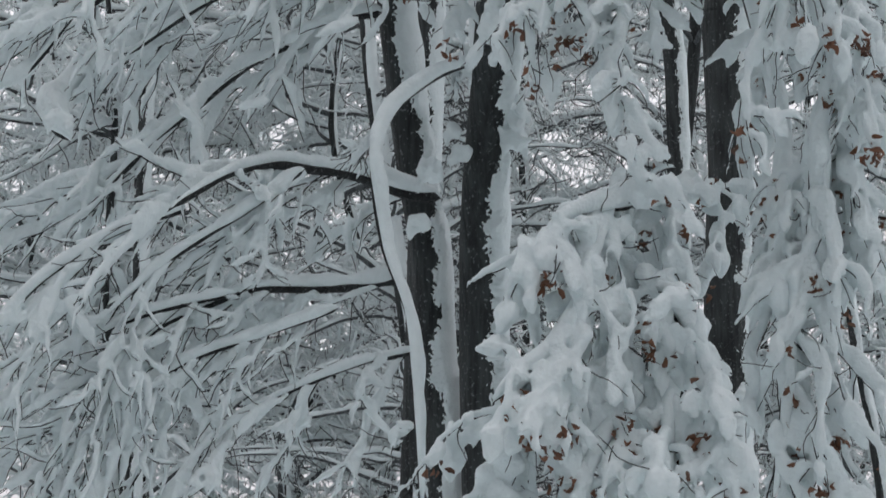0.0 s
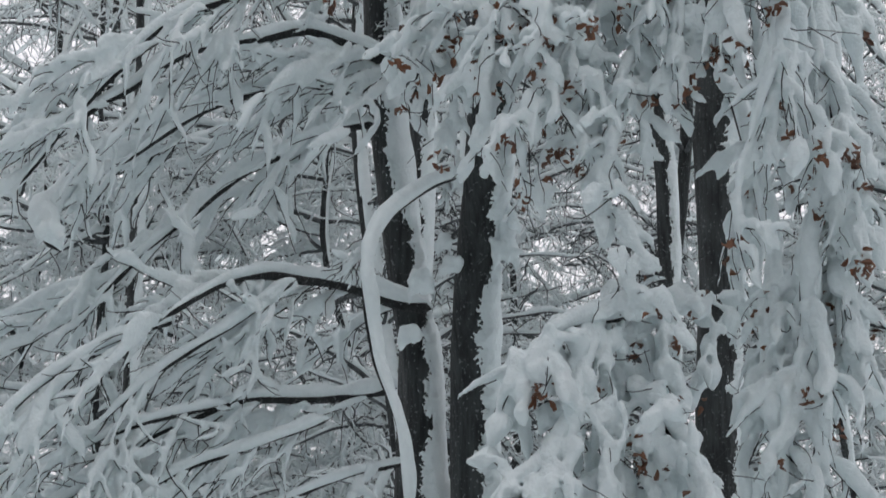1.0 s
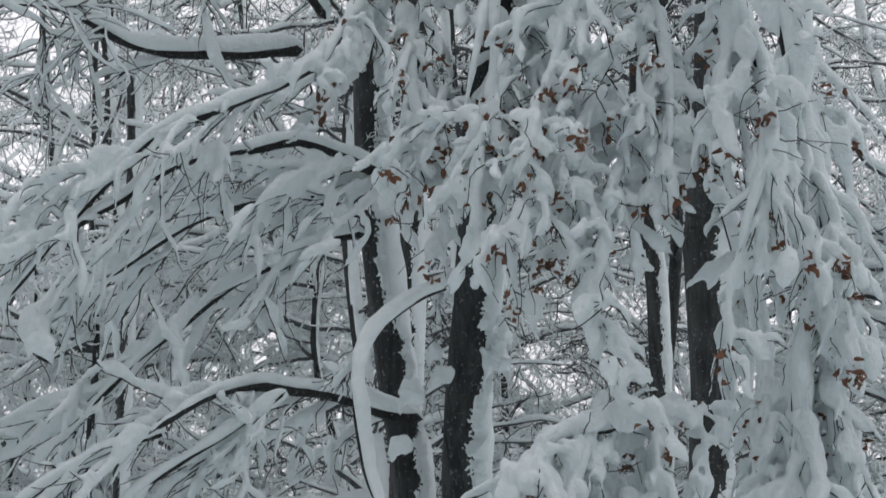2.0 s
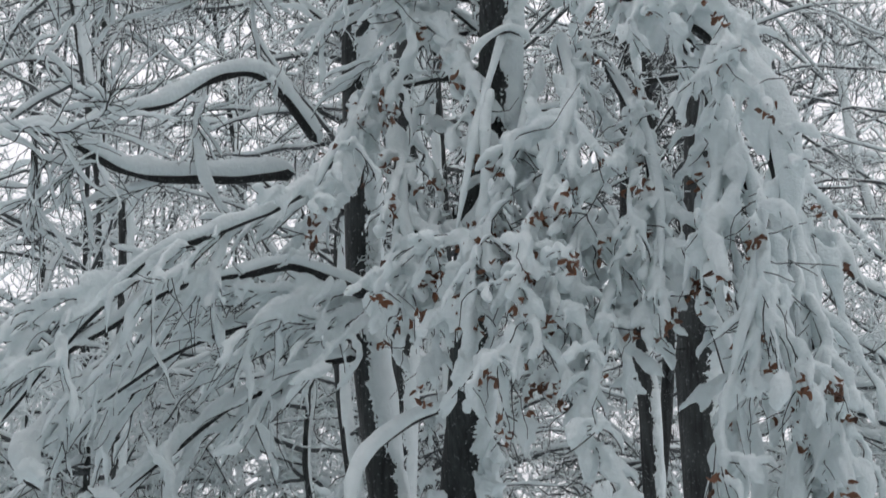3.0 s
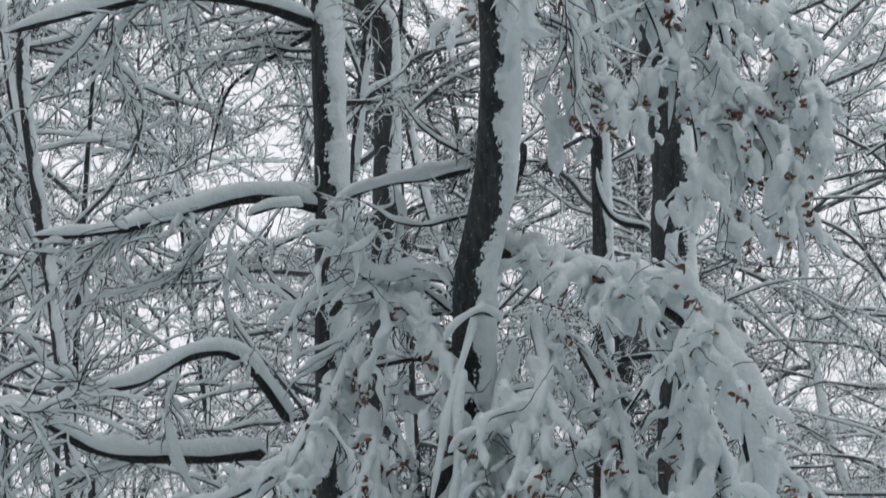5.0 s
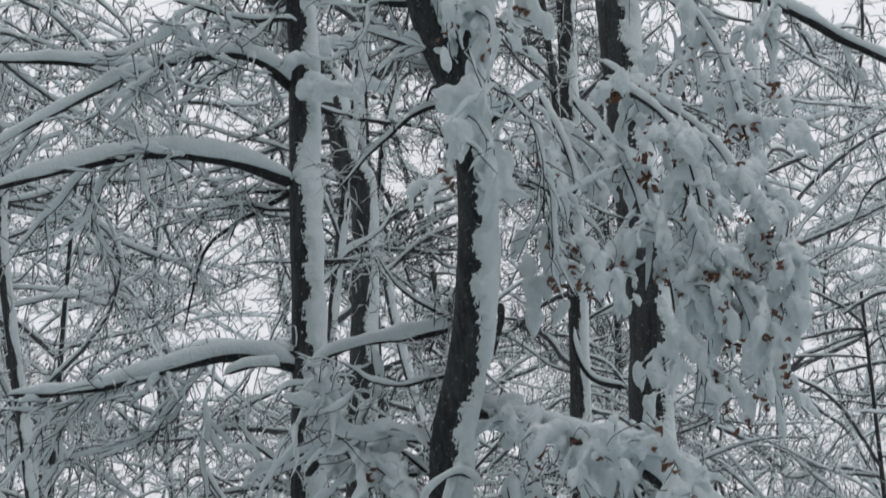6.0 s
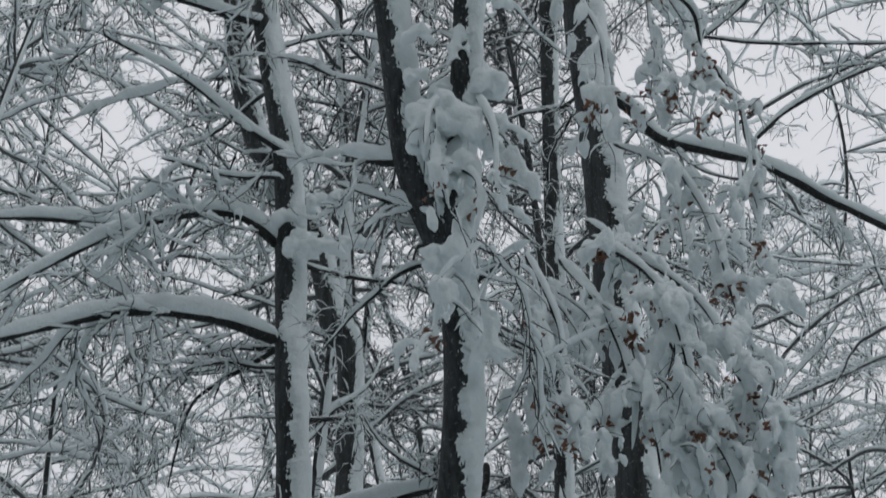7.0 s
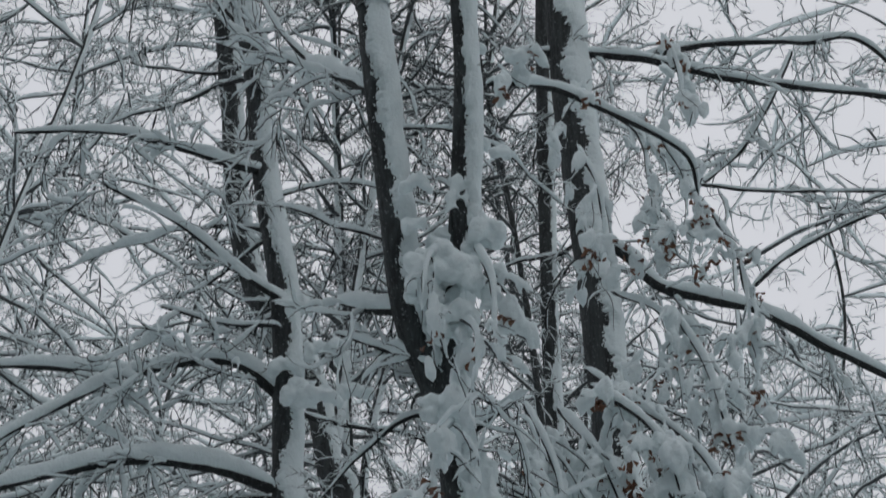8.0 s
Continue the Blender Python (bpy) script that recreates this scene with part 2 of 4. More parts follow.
def trunk(owner, points, r0, r1, face=0.7, cover=0.5, thick=0.035, name="trunk", step=0.012):
    """A tapering stem, with a ragged crust of snow on its windward side (face: radians from +x towards the back)."""
    line = spline(points, step * 2)
    n = len(line)
    sides = 28 if step < 0.03 else 10
    rad = np.linspace(r0, r1, n) * (1 + 0.03 * smooth_noise((1, n), 12)[0])
    t = unit(np.gradient(line, axis=0))
    sx = unit(np.array((1.0, 0, 0)) - t * t[:, :1])
    sy = np.cross(t, sx)
    a = np.arange(sides) * 2 * np.pi / sides
    ways = sx[:, None] * np.cos(a)[None, :, None] + sy[:, None] * np.sin(a)[None, :, None]
    uneven = 1 + 0.02 * np.array([smooth_noise((1, n), 8)[0] for _ in a]).T
    v = line[:, None] + ways * (rad[:, None] * uneven)[..., None]
    i = np.arange(n * sides).reshape(n, sides)
    j = np.roll(i, -1, axis=1)
    f = np.stack([i[:-1], j[:-1], j[1:], i[1:]], -1).reshape(-1, 4)
    stem = part(name, mesh_from(name, v, f, BARK), owner)
    # the crust: thick where the noise and the wind leave it, below the bark elsewhere
    sides = 64 if step < 0.03 else 16
    line2 = spline(points, step)
    n = len(line2)
    rad = np.interp(np.linspace(0, 1, n), np.linspace(0, 1, len(rad)), rad)
    t = unit(np.gradient(line2, axis=0))
    sx = unit(np.array((1.0, 0, 0)) - t * t[:, :1])
    sy = np.cross(t, sx)
    a = np.arange(sides) * 2 * np.pi / sides
    ways = sx[:, None] * np.cos(a)[None, :, None] + sy[:, None] * np.sin(a)[None, :, None]
    off = np.abs((a + face + np.pi) % (2 * np.pi) - np.pi)
    wander = 0.8 * smooth_noise((1, n), 45)[0] + 0.45 * smooth_noise((1, n), 12)[0]
    ragged = np.array([0.15 * smooth_noise((1, n), 4)[0] + 0.24 * rng.uniform(-1, 1, n) for _ in a]).T + (0.13 * smooth_noise((1, n), 1.5) + 0.22 * smooth_noise((1, n), 6) + 0.2 * smooth_noise((1, n), 16)).T
    edge = (np.pi * np.linspace(*np.broadcast_to(cover, 2), n)[:, None] + wander[:, None] * 0.6 + ragged * 0.8) - off[None]
    h = np.clip(edge * 2.2, -0.35, 1.0)
    h = np.where(h > 0, np.abs(h) ** 0.85, h)
    depth = thick * h * (0.85 + 0.3 * np.array([smooth_noise((1, n), 14)[0]]).T)
    v = line2[:, None] + ways * (rad[:, None] + depth)[..., None]
    i = np.arange(n * sides).reshape(n, sides)
    j = np.roll(i, -1, axis=1)
    f = np.stack([i[:-1], j[:-1], j[1:], i[1:]], -1).reshape(-1, 4)
    part("trunk_snow" if name == "trunk" else "fork_snow", mesh_from("trunk_snow", v, f, SNOW), stem, "ragged crust of wind-blown snow on the bark")
    return line


# sprays of twigs: per metre, length, way, spread, droop, snow, side twigs, pads and leaves per metre
CASCADE = dict(rate=9, length=(0.3, 0.85), way=(-0.62, -0.1, -0.52), spread=0.2, droop=0.6, wiggle=0.1, fan=0.3, snow=0.0112, tall=1.8, forks=6, bare=1, pads=3, pad=(0.065, 0.02), hang=0.15, leaves=0, caps=0, voxel=0.0092)
HANGING = dict(rate=10, length=(0.3, 0.8), way=(0.05, -0.1, -0.6), spread=0.42, droop=2.5, wiggle=0.12, fan=0.6, snow=0.014, tall=1.7, forks=4, bare=2, pads=13, pad=(0.056, 0.027), hang=0.7, leaves=11.0, caps=5, voxel=0.0105)
LEAFY = dict(rate=15, length=(0.2, 0.5), way=(0.1, -0.3, -0.25), spread=0.8, droop=3.0, wiggle=0.12, fan=0.75, snow=0.013, tall=1.6, forks=4, bare=1, pads=27, pad=(0.052, 0.03), hang=0.75, leaves=14.0, caps=8, voxel=0.0105)
CLUSTERED = dict(LEAFY, pads=22, pad=(0.046, 0.023), snow=0.011, hang=0.5, leaves=10.0, caps=6)
DROOPING = dict(LEAFY, rate=9, forks=3, pads=14, pad=(0.056, 0.029), snow=0.0075, hang=1.0, leaves=6.0, caps=0, voxel=0.009)
BARE = dict(rate=5, length=(0.25, 0.8), way=(-0.2, 0.1, -0.3), spread=0.75, droop=0.8, wiggle=0.17, fan=0.8, snow=0.0052, tall=2.4, forks=7, bare=6, pads=0, hang=0, leaves=0, caps=0, voxel=0)


def limb(owner, points, r0, r1, snow, spray=None, more=None, singles=12, name="limb"):
    """A bough through the points, its ridge of snow, and a spray of snow-laden twigs."""
    line = spline(points, 0.035)
    n = len(line)
    line = line + 0.006 * np.stack([smooth_noise((1, n), 5)[0] for _ in range(3)], -1)
    rad = np.linspace(r0, r1, n)[None] * (1 + 0.1 * smooth_noise((1, n), 4)) * ends(n, 0.01, 0.05)[None]
    bough = part(name, mesh_from(name, *tubes(line[None], rad, rad, 10), TWIG_BARK), owner)
    if snow:
        fine = spline(points, 0.018)
        k = len(fine)
        size = np.linspace(*(snow if isinstance(snow, tuple) else (snow, snow * 0.75)), k)[None] * ends(k, 0.08, 0.15)[None] * (1 + 0.2 * smooth_noise((1, k), 14) + 0.14 * smooth_noise((1, k), 6) + 0.06 * smooth_noise((1, k), 3))
        rr = np.interp(np.linspace(0, 1, k), np.linspace(0, 1, n), rad[0])[None]
        part("snow_ridge", mesh_from("snow_ridge", *tubes(fine[None], size, size * (1.15 + 0.2 * smooth_noise((1, k), 9)), 14, rise=size * 0.9 + rr * 0.3), SNOW), bough, "thick ridge of fresh snow along the bough")
    if not spray:
        return bough
    s = dict(spray, **(more or {}))
    whole = np.linalg.norm(np.diff(line, axis=0), axis=1).sum()
    m = max(3, int(s["rate"] * whole))
    at = rng.uniform(0.06, 1.0, m)
    pick = (at * (n - 1)).astype(int)
    start = line[pick]
    tang_all = unit(np.gradient(line, axis=0))
    tang = tang_all[pick]
    way = 0.5 * tang + np.array(s["way"]) + s["spread"] * rng.normal(0, 1, (m, 3)) * (0.7, 0.7, 0.5)
    size = rng.uniform(*s["length"], m)
    twigs = grow(start, way, size, 14, s["droop"] * rng.uniform(0.3, 1.8, m), s["wiggle"])
    bits = [tubes(twigs, np.linspace(0.0034, 0.0015, 14)[None] * np.ones((m, 1)), np.linspace(0.0034, 0.0015, 14)[None] * np.ones((m, 1)), 5)]
    fluff = [snow_on(twigs, s["snow"] * rng.uniform(0.6, 1.7, m), 8, 0.5, bury=rng.uniform(0.72, 1.02, (m, 1)), tall=s["tall"], step=2.5)]
    lines = [twigs]
    if s["forks"]:
        q = m * s["forks"]
        own = rng.integers(0, m, q)
        at = rng.integers(2, 12, q)
        way = unit(twigs[own, at] - twigs[own, at - 2]) + s["fan"] * rng.normal(0, 1, (q, 3)) * (0.8, 0.8, 0.6)
        small = grow(twigs[own, at], way, size[own] * rng.uniform(0.25, 0.6, q), 9, s["droop"] * rng.uniform(0.3, 2.2, q), 0.16)
        r = np.linspace(0.0027, 0.0014, 9)[None] * np.ones((q, 1))
        bits.append(tubes(small, r, r, 4))
        fluff.append(snow_on(small, s["snow"] * rng.uniform(0.45, 1.1, q), 7, bury=rng.uniform(0.7, 1.02, (q, 1)), tall=s["tall"]))
        lines.append(small)
    if s["bare"]:
        q = m * s["bare"]
        own, at = rng.integers(0, m, q), rng.integers(2, 13, q)
        way = unit(twigs[own, at] - twigs[own, at - 2]) + 0.8 * rng.normal(0, 1, (q, 3)) - Z * 0.5
        dry = grow(twigs[own, at], way, rng.uniform(0.08, 0.3, q), 7, np.full(q, 1.0), 0.25)
        r = np.linspace(0.0026, 0.0013, 7)[None] * np.ones((q, 1))
        bits.append(tubes(dry, r, r, 4))
    part("twig_spray", mesh_from("twig_spray", *joined(bits), TWIG_BARK), bough, "thin dark twigs", "stuff")
    if s["pads"]:
        spots = np.vstack([x[:, 2:].reshape(-1, 3) for x in lines])
        along = np.vstack([unit(np.gradient(x, axis=1))[:, 2:].reshape(-1, 3) for x in lines])
        k = min(len(spots), int(s["pads"] * whole * 5))
        chosen = rng.choice(len(spots), k, replace=False)
        spots, along = spots[chosen], along[chosen]
        hang = s["hang"] * rng.uniform(0.3, 1.3, k)[:, None]
        axis = -along * (1.05 - np.clip(hang, 0, 1)) + Z * hang + rng.normal(0, 0.18, (k, 3))
        big = rng.uniform(0.6, 1.25, k) ** 1.5
        long, wide = s["pad"][0] * big, s["pad"][1] * big * rng.uniform(0.75, 1.3, k)
        fluff.append(pads(spots - Z * (long * 0.5 * s["hang"])[:, None] + Z * 0.008, axis, long, wide))
        # larger cushions, sagging over the bough and down its sides
        q = int(s["caps"] * whole)
        if q:
            at = rng.integers(0, n, q)
            wide = 0.62 * (max(snow) if isinstance(snow, tuple) else snow) + rng.uniform(0.012, 0.03, q)
            sag = rng.normal(0, 1, (q, 3)) * (0.035, 0.03, 0.02) + Z * (wide * rng.uniform(-0.4, 0.7, q))[:, None]
            fluff.append(pads(line[at] + sag, -tang_all[at] * 0.7 + Z * rng.uniform(0.1, 0.9, q)[:, None] + rng.normal(0, 0.25, (q, 3)), wide * rng.uniform(1.2, 2.2, q), wide, taper=0.35))
        e = int(s["leaves"] * whole * 5)
        if e:
            own = np.repeat(rng.integers(0, k, e // 5 + 1), 5)[:e]
            where = spots[own] - Z * (long[own] * rng.uniform(0.7, 1.5, e))[:, None] + rng.normal(0, 0.018, (e, 3)) + (0, -0.032, 0)
            leaves_at(where, bough, singles)
    snowy = part("twig_snow", mesh_from("twig_snow", *joined(fluff), SNOW), bough, "snow lying along the twigs", "stuff")
    if s["voxel"]:
        soften(snowy, s["voxel"], 3)
    return bough


def crown(owner, line, low, high, count, reach, rate, snow, fine=5, back=False, droop=0.3, stout=1.0, bare=1, bark=TWIG_BARK):
    """Boughs that grow of themselves out of a stem, each with its snow, and the finer twigs as one mass."""
    m = count
    n = len(line)
    pick = rng.integers(int(low * n), int(high * n), m)
    ang = rng.uniform(0.25, np.pi - 0.25, m) if back else rng.uniform(0, 2 * np.pi, m)
    way = np.stack([np.cos(ang), np.sin(ang), rng.uniform(-0.05, 0.75, m)], -1)
    size = reach * rng.uniform(0.5, 1.1, m)
    boughs = grow(line[pick], way, size, 22, np.full(m, 0.22), 0.08)
    r = np.linspace(0.018, 0.004, 22)[None] * rng.uniform(0.5, 1.2, (m, 1)) * stout
    for k in range(m):
        bough = part("bough", mesh_from("bough", *tubes(boughs[k:k + 1], r[k:k + 1], r[k:k + 1], 5), bark), owner)
        part("snow_ridge", mesh_from("snow_ridge", *snow_on(boughs[k:k + 1], np.array([snow * 2.0 * stout]), 6), SNOW), bough)
    q = m * rate
    own, at = rng.integers(0, m, q), rng.integers(3, 22, q)
    way = 0.6 * unit(boughs[own, at] - boughs[own, at - 2]) + 0.7 * rng.normal(0, 1, (q, 3)) - Z * 0.15
    twigs = grow(boughs[own, at], way, reach * rng.uniform(0.07, 0.24, q), 6, np.full(q, droop), 0.4)
    w = q * fine
    own, at = rng.integers(0, q, w), rng.integers(1, 6, w)
    way = 0.6 * unit(twigs[own, at] - twigs[own, at - 1]) + 0.9 * rng.normal(0, 1, (w, 3)) - Z * 0.1
    small = grow(twigs[own, at], way, reach * rng.uniform(0.03, 0.13, w), 5, np.full(w, droop * 1.5), 0.48)
    v, f = joined([snow_on(twigs, snow * rng.uniform(0.6, 1.3, q), 3, 0.6, bury=0.5, turn=np.pi / 2, tall=1.3), snow_on(small, snow * rng.uniform(0.4, 0.9, w), 3, bury=0.5, turn=np.pi / 2, tall=1.3)])
    # the lowest face of every twig is bark, the others snow; bare twigs show one more
    part("twig_spray", mesh_from("twig_spray", v, f, SNOW, bark, ((np.arange(len(f)) % 3 == 1) & (bare > 0)) | ((np.arange(len(f)) % 3 == 2) & (bare > 1))), owner, "thin dark twigs topped with snow", "stuff")


# ---- ground ----
def snow_ground():
    k = 90
    a = np.linspace(-1, 1, k)
    x = np.sign(a) * (np.abs(a) ** 3) * 900 + a * 30
    gx, gy = np.meshgrid(x, x)
    gz = 0.18 * np.sin(gx * 0.31 + 1.3) * np.cos(gy * 0.27) + 0.07 * np.sin(gx * 1.1 + gy * 0.8)
    v = np.stack([gx, gy, gz], -1).reshape(-1, 3)
    i = np.arange(k * k).reshape(k, k)
    f = np.stack([i[:-1, :-1], i[:-1, 1:], i[1:, 1:], i[1:, :-1]], -1).reshape(-1, 4)
    tagged(new("ground", mesh_from("ground", v, f, SNOW)), "snow-covered forest floor", "ground", kind="structure")


snow_ground()


def light_block_ring():
    """Unseen wood ring behind and beside the camera, added to block sky light."""
    k, rows = 90, 12
    a = np.linspace(radians(90), radians(450), k)
    h = np.linspace(-0.3, 1, rows)
    r = 17 + 38 * np.clip(np.sin(a) * 1.6 - 0.2, 0, 1) + 1.2 * smooth_noise((1, k), 3)[0]
    top = 17 - 15.5 * np.clip(np.sin(a) * 1.6 - 0.2, 0, 1) + 0.6 * smooth_noise((1, k), 2)[0]
    v = []
    for extra in (0.0, 1.5):
        v.append(np.stack([np.outer(np.ones(rows), np.cos(a) * (r + extra)), np.outer(np.ones(rows), np.sin(a) * (r + extra)), np.outer(h, top)], -1).reshape(-1, 3))
    i = np.arange(2 * k * rows).reshape(2, rows, k)
    f = [np.stack([i[e, :-1, :-1], i[e, :-1, 1:], i[e, 1:, 1:], i[e, 1:, :-1]], -1).reshape(-1, 4) for e in (0, 1)]
    f.append(np.stack([i[0, -1, :-1], i[0, -1, 1:], i[1, -1, 1:], i[1, -1, :-1]], -1))
    tagged(new("backdrop", mesh_from("backdrop", np.vstack(v), np.vstack(f), LIGHT_BLOCK)), "unseen wood ring added around to block sky light", "backdrop", kind="structure")


light_block_ring()

# ---- the thicket of beeches before the camera ----
left_beech = tree("dark slender beech with snow blown against one side of its trunk")
left_stem = trunk(left_beech, [(0.04, 9.60, -0.10), (0.00, 9.60, 1.78), (-0.04, 9.60, 2.40), (-0.06, 9.60, 2.76), (-0.12, 9.60, 3.12), (-0.21, 9.60, 3.86), (-0.23, 9.60, 4.04), (-0.26, 9.60, 5.40), (-0.26, 9.60, 5.65), (-0.27, 9.60, 6.04), (-0.29, 9.60, 6.51), (-0.32, 9.70, 7.49), (-0.36, 9.70, 7.95), (-0.47, 9.70, 8.64), (-0.52, 9.70, 9.15), (-0.62, 9.70, 9.77)], 0.085, 0.06, step=0.009, face=0.35, cover=(0.32, 0.37), thick=0.024)
limb(left_beech, [(-0.00, 9.50, 2.98), (-0.16, 9.45, 3.00), (-0.32, 9.40, 3.05), (-0.52, 9.20, 3.06), (-0.69, 9.00, 3.05), (-0.85, 8.80, 2.97), (-1.04, 8.60, 2.81)], 0.03, 0.015, (0.032, 0.013), CASCADE)
limb(left_beech, [(-0.15, 9.55, 2.65), (-0.38, 9.40, 2.60), (-0.61, 9.20, 2.57), (-0.80, 9.10, 2.54), (-1.02, 9.00, 2.45), (-1.20, 8.90, 2.32), (-1.38, 8.80, 2.07)], 0.025, 0.012, (0.03, 0.013), CASCADE)
limb(left_beech, [(-0.25, 9.55, 3.79), (-0.44, 9.50, 3.75), (-0.63, 9.40, 3.63), (-0.81, 9.30, 3.51), (-1.01, 9.20, 3.32), (-1.20, 9.10, 3.13), (-1.36, 9.00, 2.93)], 0.022, 0.01, (0.03, 0.013), CASCADE)
limb(left_beech, [(-0.23, 9.50, 3.86), (-0.38, 9.40, 3.88), (-0.55, 9.30, 3.91), (-0.72, 9.10, 3.82), (-0.98, 9.00, 3.69), (-1.25, 8.80, 3.44)], 0.03, 0.012, (0.03, 0.013), CASCADE)
limb(left_beech, [(0.07, 9.40, 4.04), (-0.14, 9.20, 3.96), (-0.33, 9.10, 4.01), (-0.52, 9.00, 4.05), (-0.73, 8.90, 3.98), (-0.99, 8.80, 3.90), (-1.24, 8.70, 3.71), (-1.51, 8.50, 3.49)], 0.03, 0.012, (0.032, 0.013), CASCADE)
limb(left_beech, [(-0.25, 9.40, 4.47), (-0.43, 9.20, 4.44), (-0.61, 9.00, 4.28), (-0.82, 8.80, 4.13), (-1.07, 8.70, 3.99), (-1.36, 8.60, 3.64), (-1.58, 8.50, 3.31)], 0.02, 0.01, (0.03, 0.013), CASCADE)
limb(left_beech, [(-1.34, 8.80, 3.42), (-1.50, 8.70, 3.21), (-1.50, 8.60, 3.13), (-1.42, 8.60, 3.07)], 0.02, 0.012, 0.06)
limb(left_beech, [(-0.09, 9.50, 2.34), (-0.33, 9.30, 2.27), (-0.60, 9.10, 2.15), (-0.85, 9.00, 1.99), (-1.06, 8.90, 1.77)], 0.012, 0.005, 0.02, CASCADE, dict(way=(-0.35, -0.1, -0.7), rate=9))
limb(left_beech, [(-0.42, 9.20, 2.49), (-0.68, 9.00, 2.37), (-1.00, 8.90, 2.25), (-1.27, 8.80, 2.05), (-1.49, 8.70, 1.78)], 0.012, 0.005, 0.02, CASCADE, dict(way=(-0.35, -0.1, -0.7), rate=9))
limb(left_beech, [(-0.82, 9.00, 2.53), (-1.17, 8.80, 2.42), (-1.48, 8.70, 2.24), (-1.75, 8.60, 1.97)], 0.012, 0.005, 0.02, CASCADE, dict(way=(-0.35, -0.1, -0.7), rate=9))
limb(left_beech, [(-1.00, 8.80, 2.84), (-1.29, 8.70, 2.71), (-1.55, 8.60, 2.51), (-1.78, 8.50, 2.22)], 0.012, 0.005, 0.02, CASCADE, dict(way=(-0.35, -0.1, -0.7), rate=9))
limb(left_beech, [(-0.55, 9.00, 3.03), (-0.79, 8.90, 2.83), (-1.06, 8.80, 2.64), (-1.31, 8.70, 2.39)], 0.012, 0.005, 0.02, CASCADE, dict(way=(-0.35, -0.1, -0.7), rate=9))

middle_beech = tree("dark grey forked beech hung with snow-laden leafy boughs")
middle_stem = trunk(middle_beech, [(0.24, 9.50, -0.10), (0.17, 9.46, 1.92), (0.16, 9.41, 2.62), (0.17, 9.27, 3.07), (0.21, 9.13, 3.51), (0.25, 8.90, 4.27), (0.33, 8.81, 4.55), (0.34, 8.71, 4.89), (0.35, 8.64, 5.10), (0.43, 8.51, 5.51), (0.45, 8.39, 5.92), (0.43, 8.28, 6.26), (0.37, 8.21, 6.47), (0.27, 8.14, 6.70), (0.21, 8.07, 6.93), (0.18, 8.01, 7.18), (0.14, 7.94, 7.50), (0.10, 7.87, 7.81), (0.06, 7.78, 8.21)], 0.105, 0.062, step=0.009, face=0.3, cover=(0.06, 0.44), thick=0.028)
trunk(middle_beech, [(0.39, 8.27, 6.22), (0.41, 8.22, 6.37), (0.41, 8.15, 6.60), (0.44, 8.04, 6.92), (0.46, 7.94, 7.34), (0.47, 7.87, 7.67), (0.47, 7.81, 7.93), (0.45, 7.75, 8.20)], 0.06, 0.045, face=-0.2, cover=(0.66, 0.5), thick=0.034, name='fork')
limb(middle_beech, [(0.40, 9.00, 5.36), (0.55, 8.80, 5.24), (0.76, 8.50, 5.05), (0.93, 8.20, 4.86), (1.11, 8.00, 4.67), (1.23, 7.90, 4.41), (1.30, 7.90, 4.15), (1.33, 7.90, 3.90)], 0.03, 0.015, (0.03, 0.066), CLUSTERED, dict(caps=5, pads=18, leaves=6.0))
limb(middle_beech, [(0.98, 8.60, 2.90), (0.69, 8.20, 2.77), (0.45, 8.00, 2.69), (0.31, 7.90, 2.51)], 0.018, 0.008, 0.03, LEAFY)
limb(middle_beech, [(0.66, 8.30, 2.91), (0.53, 8.00, 2.56), (0.42, 7.90, 2.26), (0.17, 7.80, 2.03)], 0.018, 0.008, 0.03, LEAFY)
limb(middle_beech, [(0.69, 8.20, 2.53), (0.84, 8.10, 2.35), (0.91, 8.00, 2.16), (0.97, 7.90, 1.90)], 0.018, 0.008, 0.03, LEAFY)
limb(middle_beech, [(0.54, 8.20, 2.36), (0.39, 8.00, 2.06), (0.23, 7.90, 1.86), (0.11, 7.80, 1.67)], 0.018, 0.008, 0.03, LEAFY)
limb(middle_beech, [(0.64, 8.20, 2.36), (0.63, 8.00, 2.06), (0.52, 7.90, 1.83), (0.41, 7.80, 1.59)], 0.018, 0.008, 0.03, LEAFY)
limb(middle_beech, [(0.81, 8.20, 2.20), (0.78, 8.00, 1.95), (0.77, 7.90, 1.75)], 0.018, 0.008, 0.03, LEAFY)
limb(middle_beech, [(0.71, 8.60, 4.16), (0.55, 8.30, 3.86), (0.42, 8.20, 3.61), (0.29, 8.10, 3.44)], 0.018, 0.008, 0.024, CLUSTERED)
limb(middle_beech, [(0.90, 8.60, 4.00), (0.70, 8.30, 3.68), (0.64, 8.20, 3.36), (0.61, 8.10, 3.13)], 0.018, 0.008, 0.024, CLUSTERED)
limb(middle_beech, [(-0.26, 9.30, 5.16), (-0.11, 9.00, 5.17), (0.13, 8.80, 4.95), (0.26, 8.70, 4.69)], 0.018, 0.008, 0.024, CLUSTERED)
limb(middle_beech, [(-0.16, 9.20, 4.94), (-0.24, 8.90, 4.64), (-0.37, 8.70, 4.36), (-0.42, 8.70, 4.22)], 0.018, 0.008, 0.024, CLUSTERED)
limb(middle_beech, [(0.04, 9.20, 4.81), (-0.06, 8.90, 4.47), (-0.06, 8.80, 4.20), (-0.01, 8.70, 3.94)], 0.018, 0.008, 0.024, CLUSTERED)
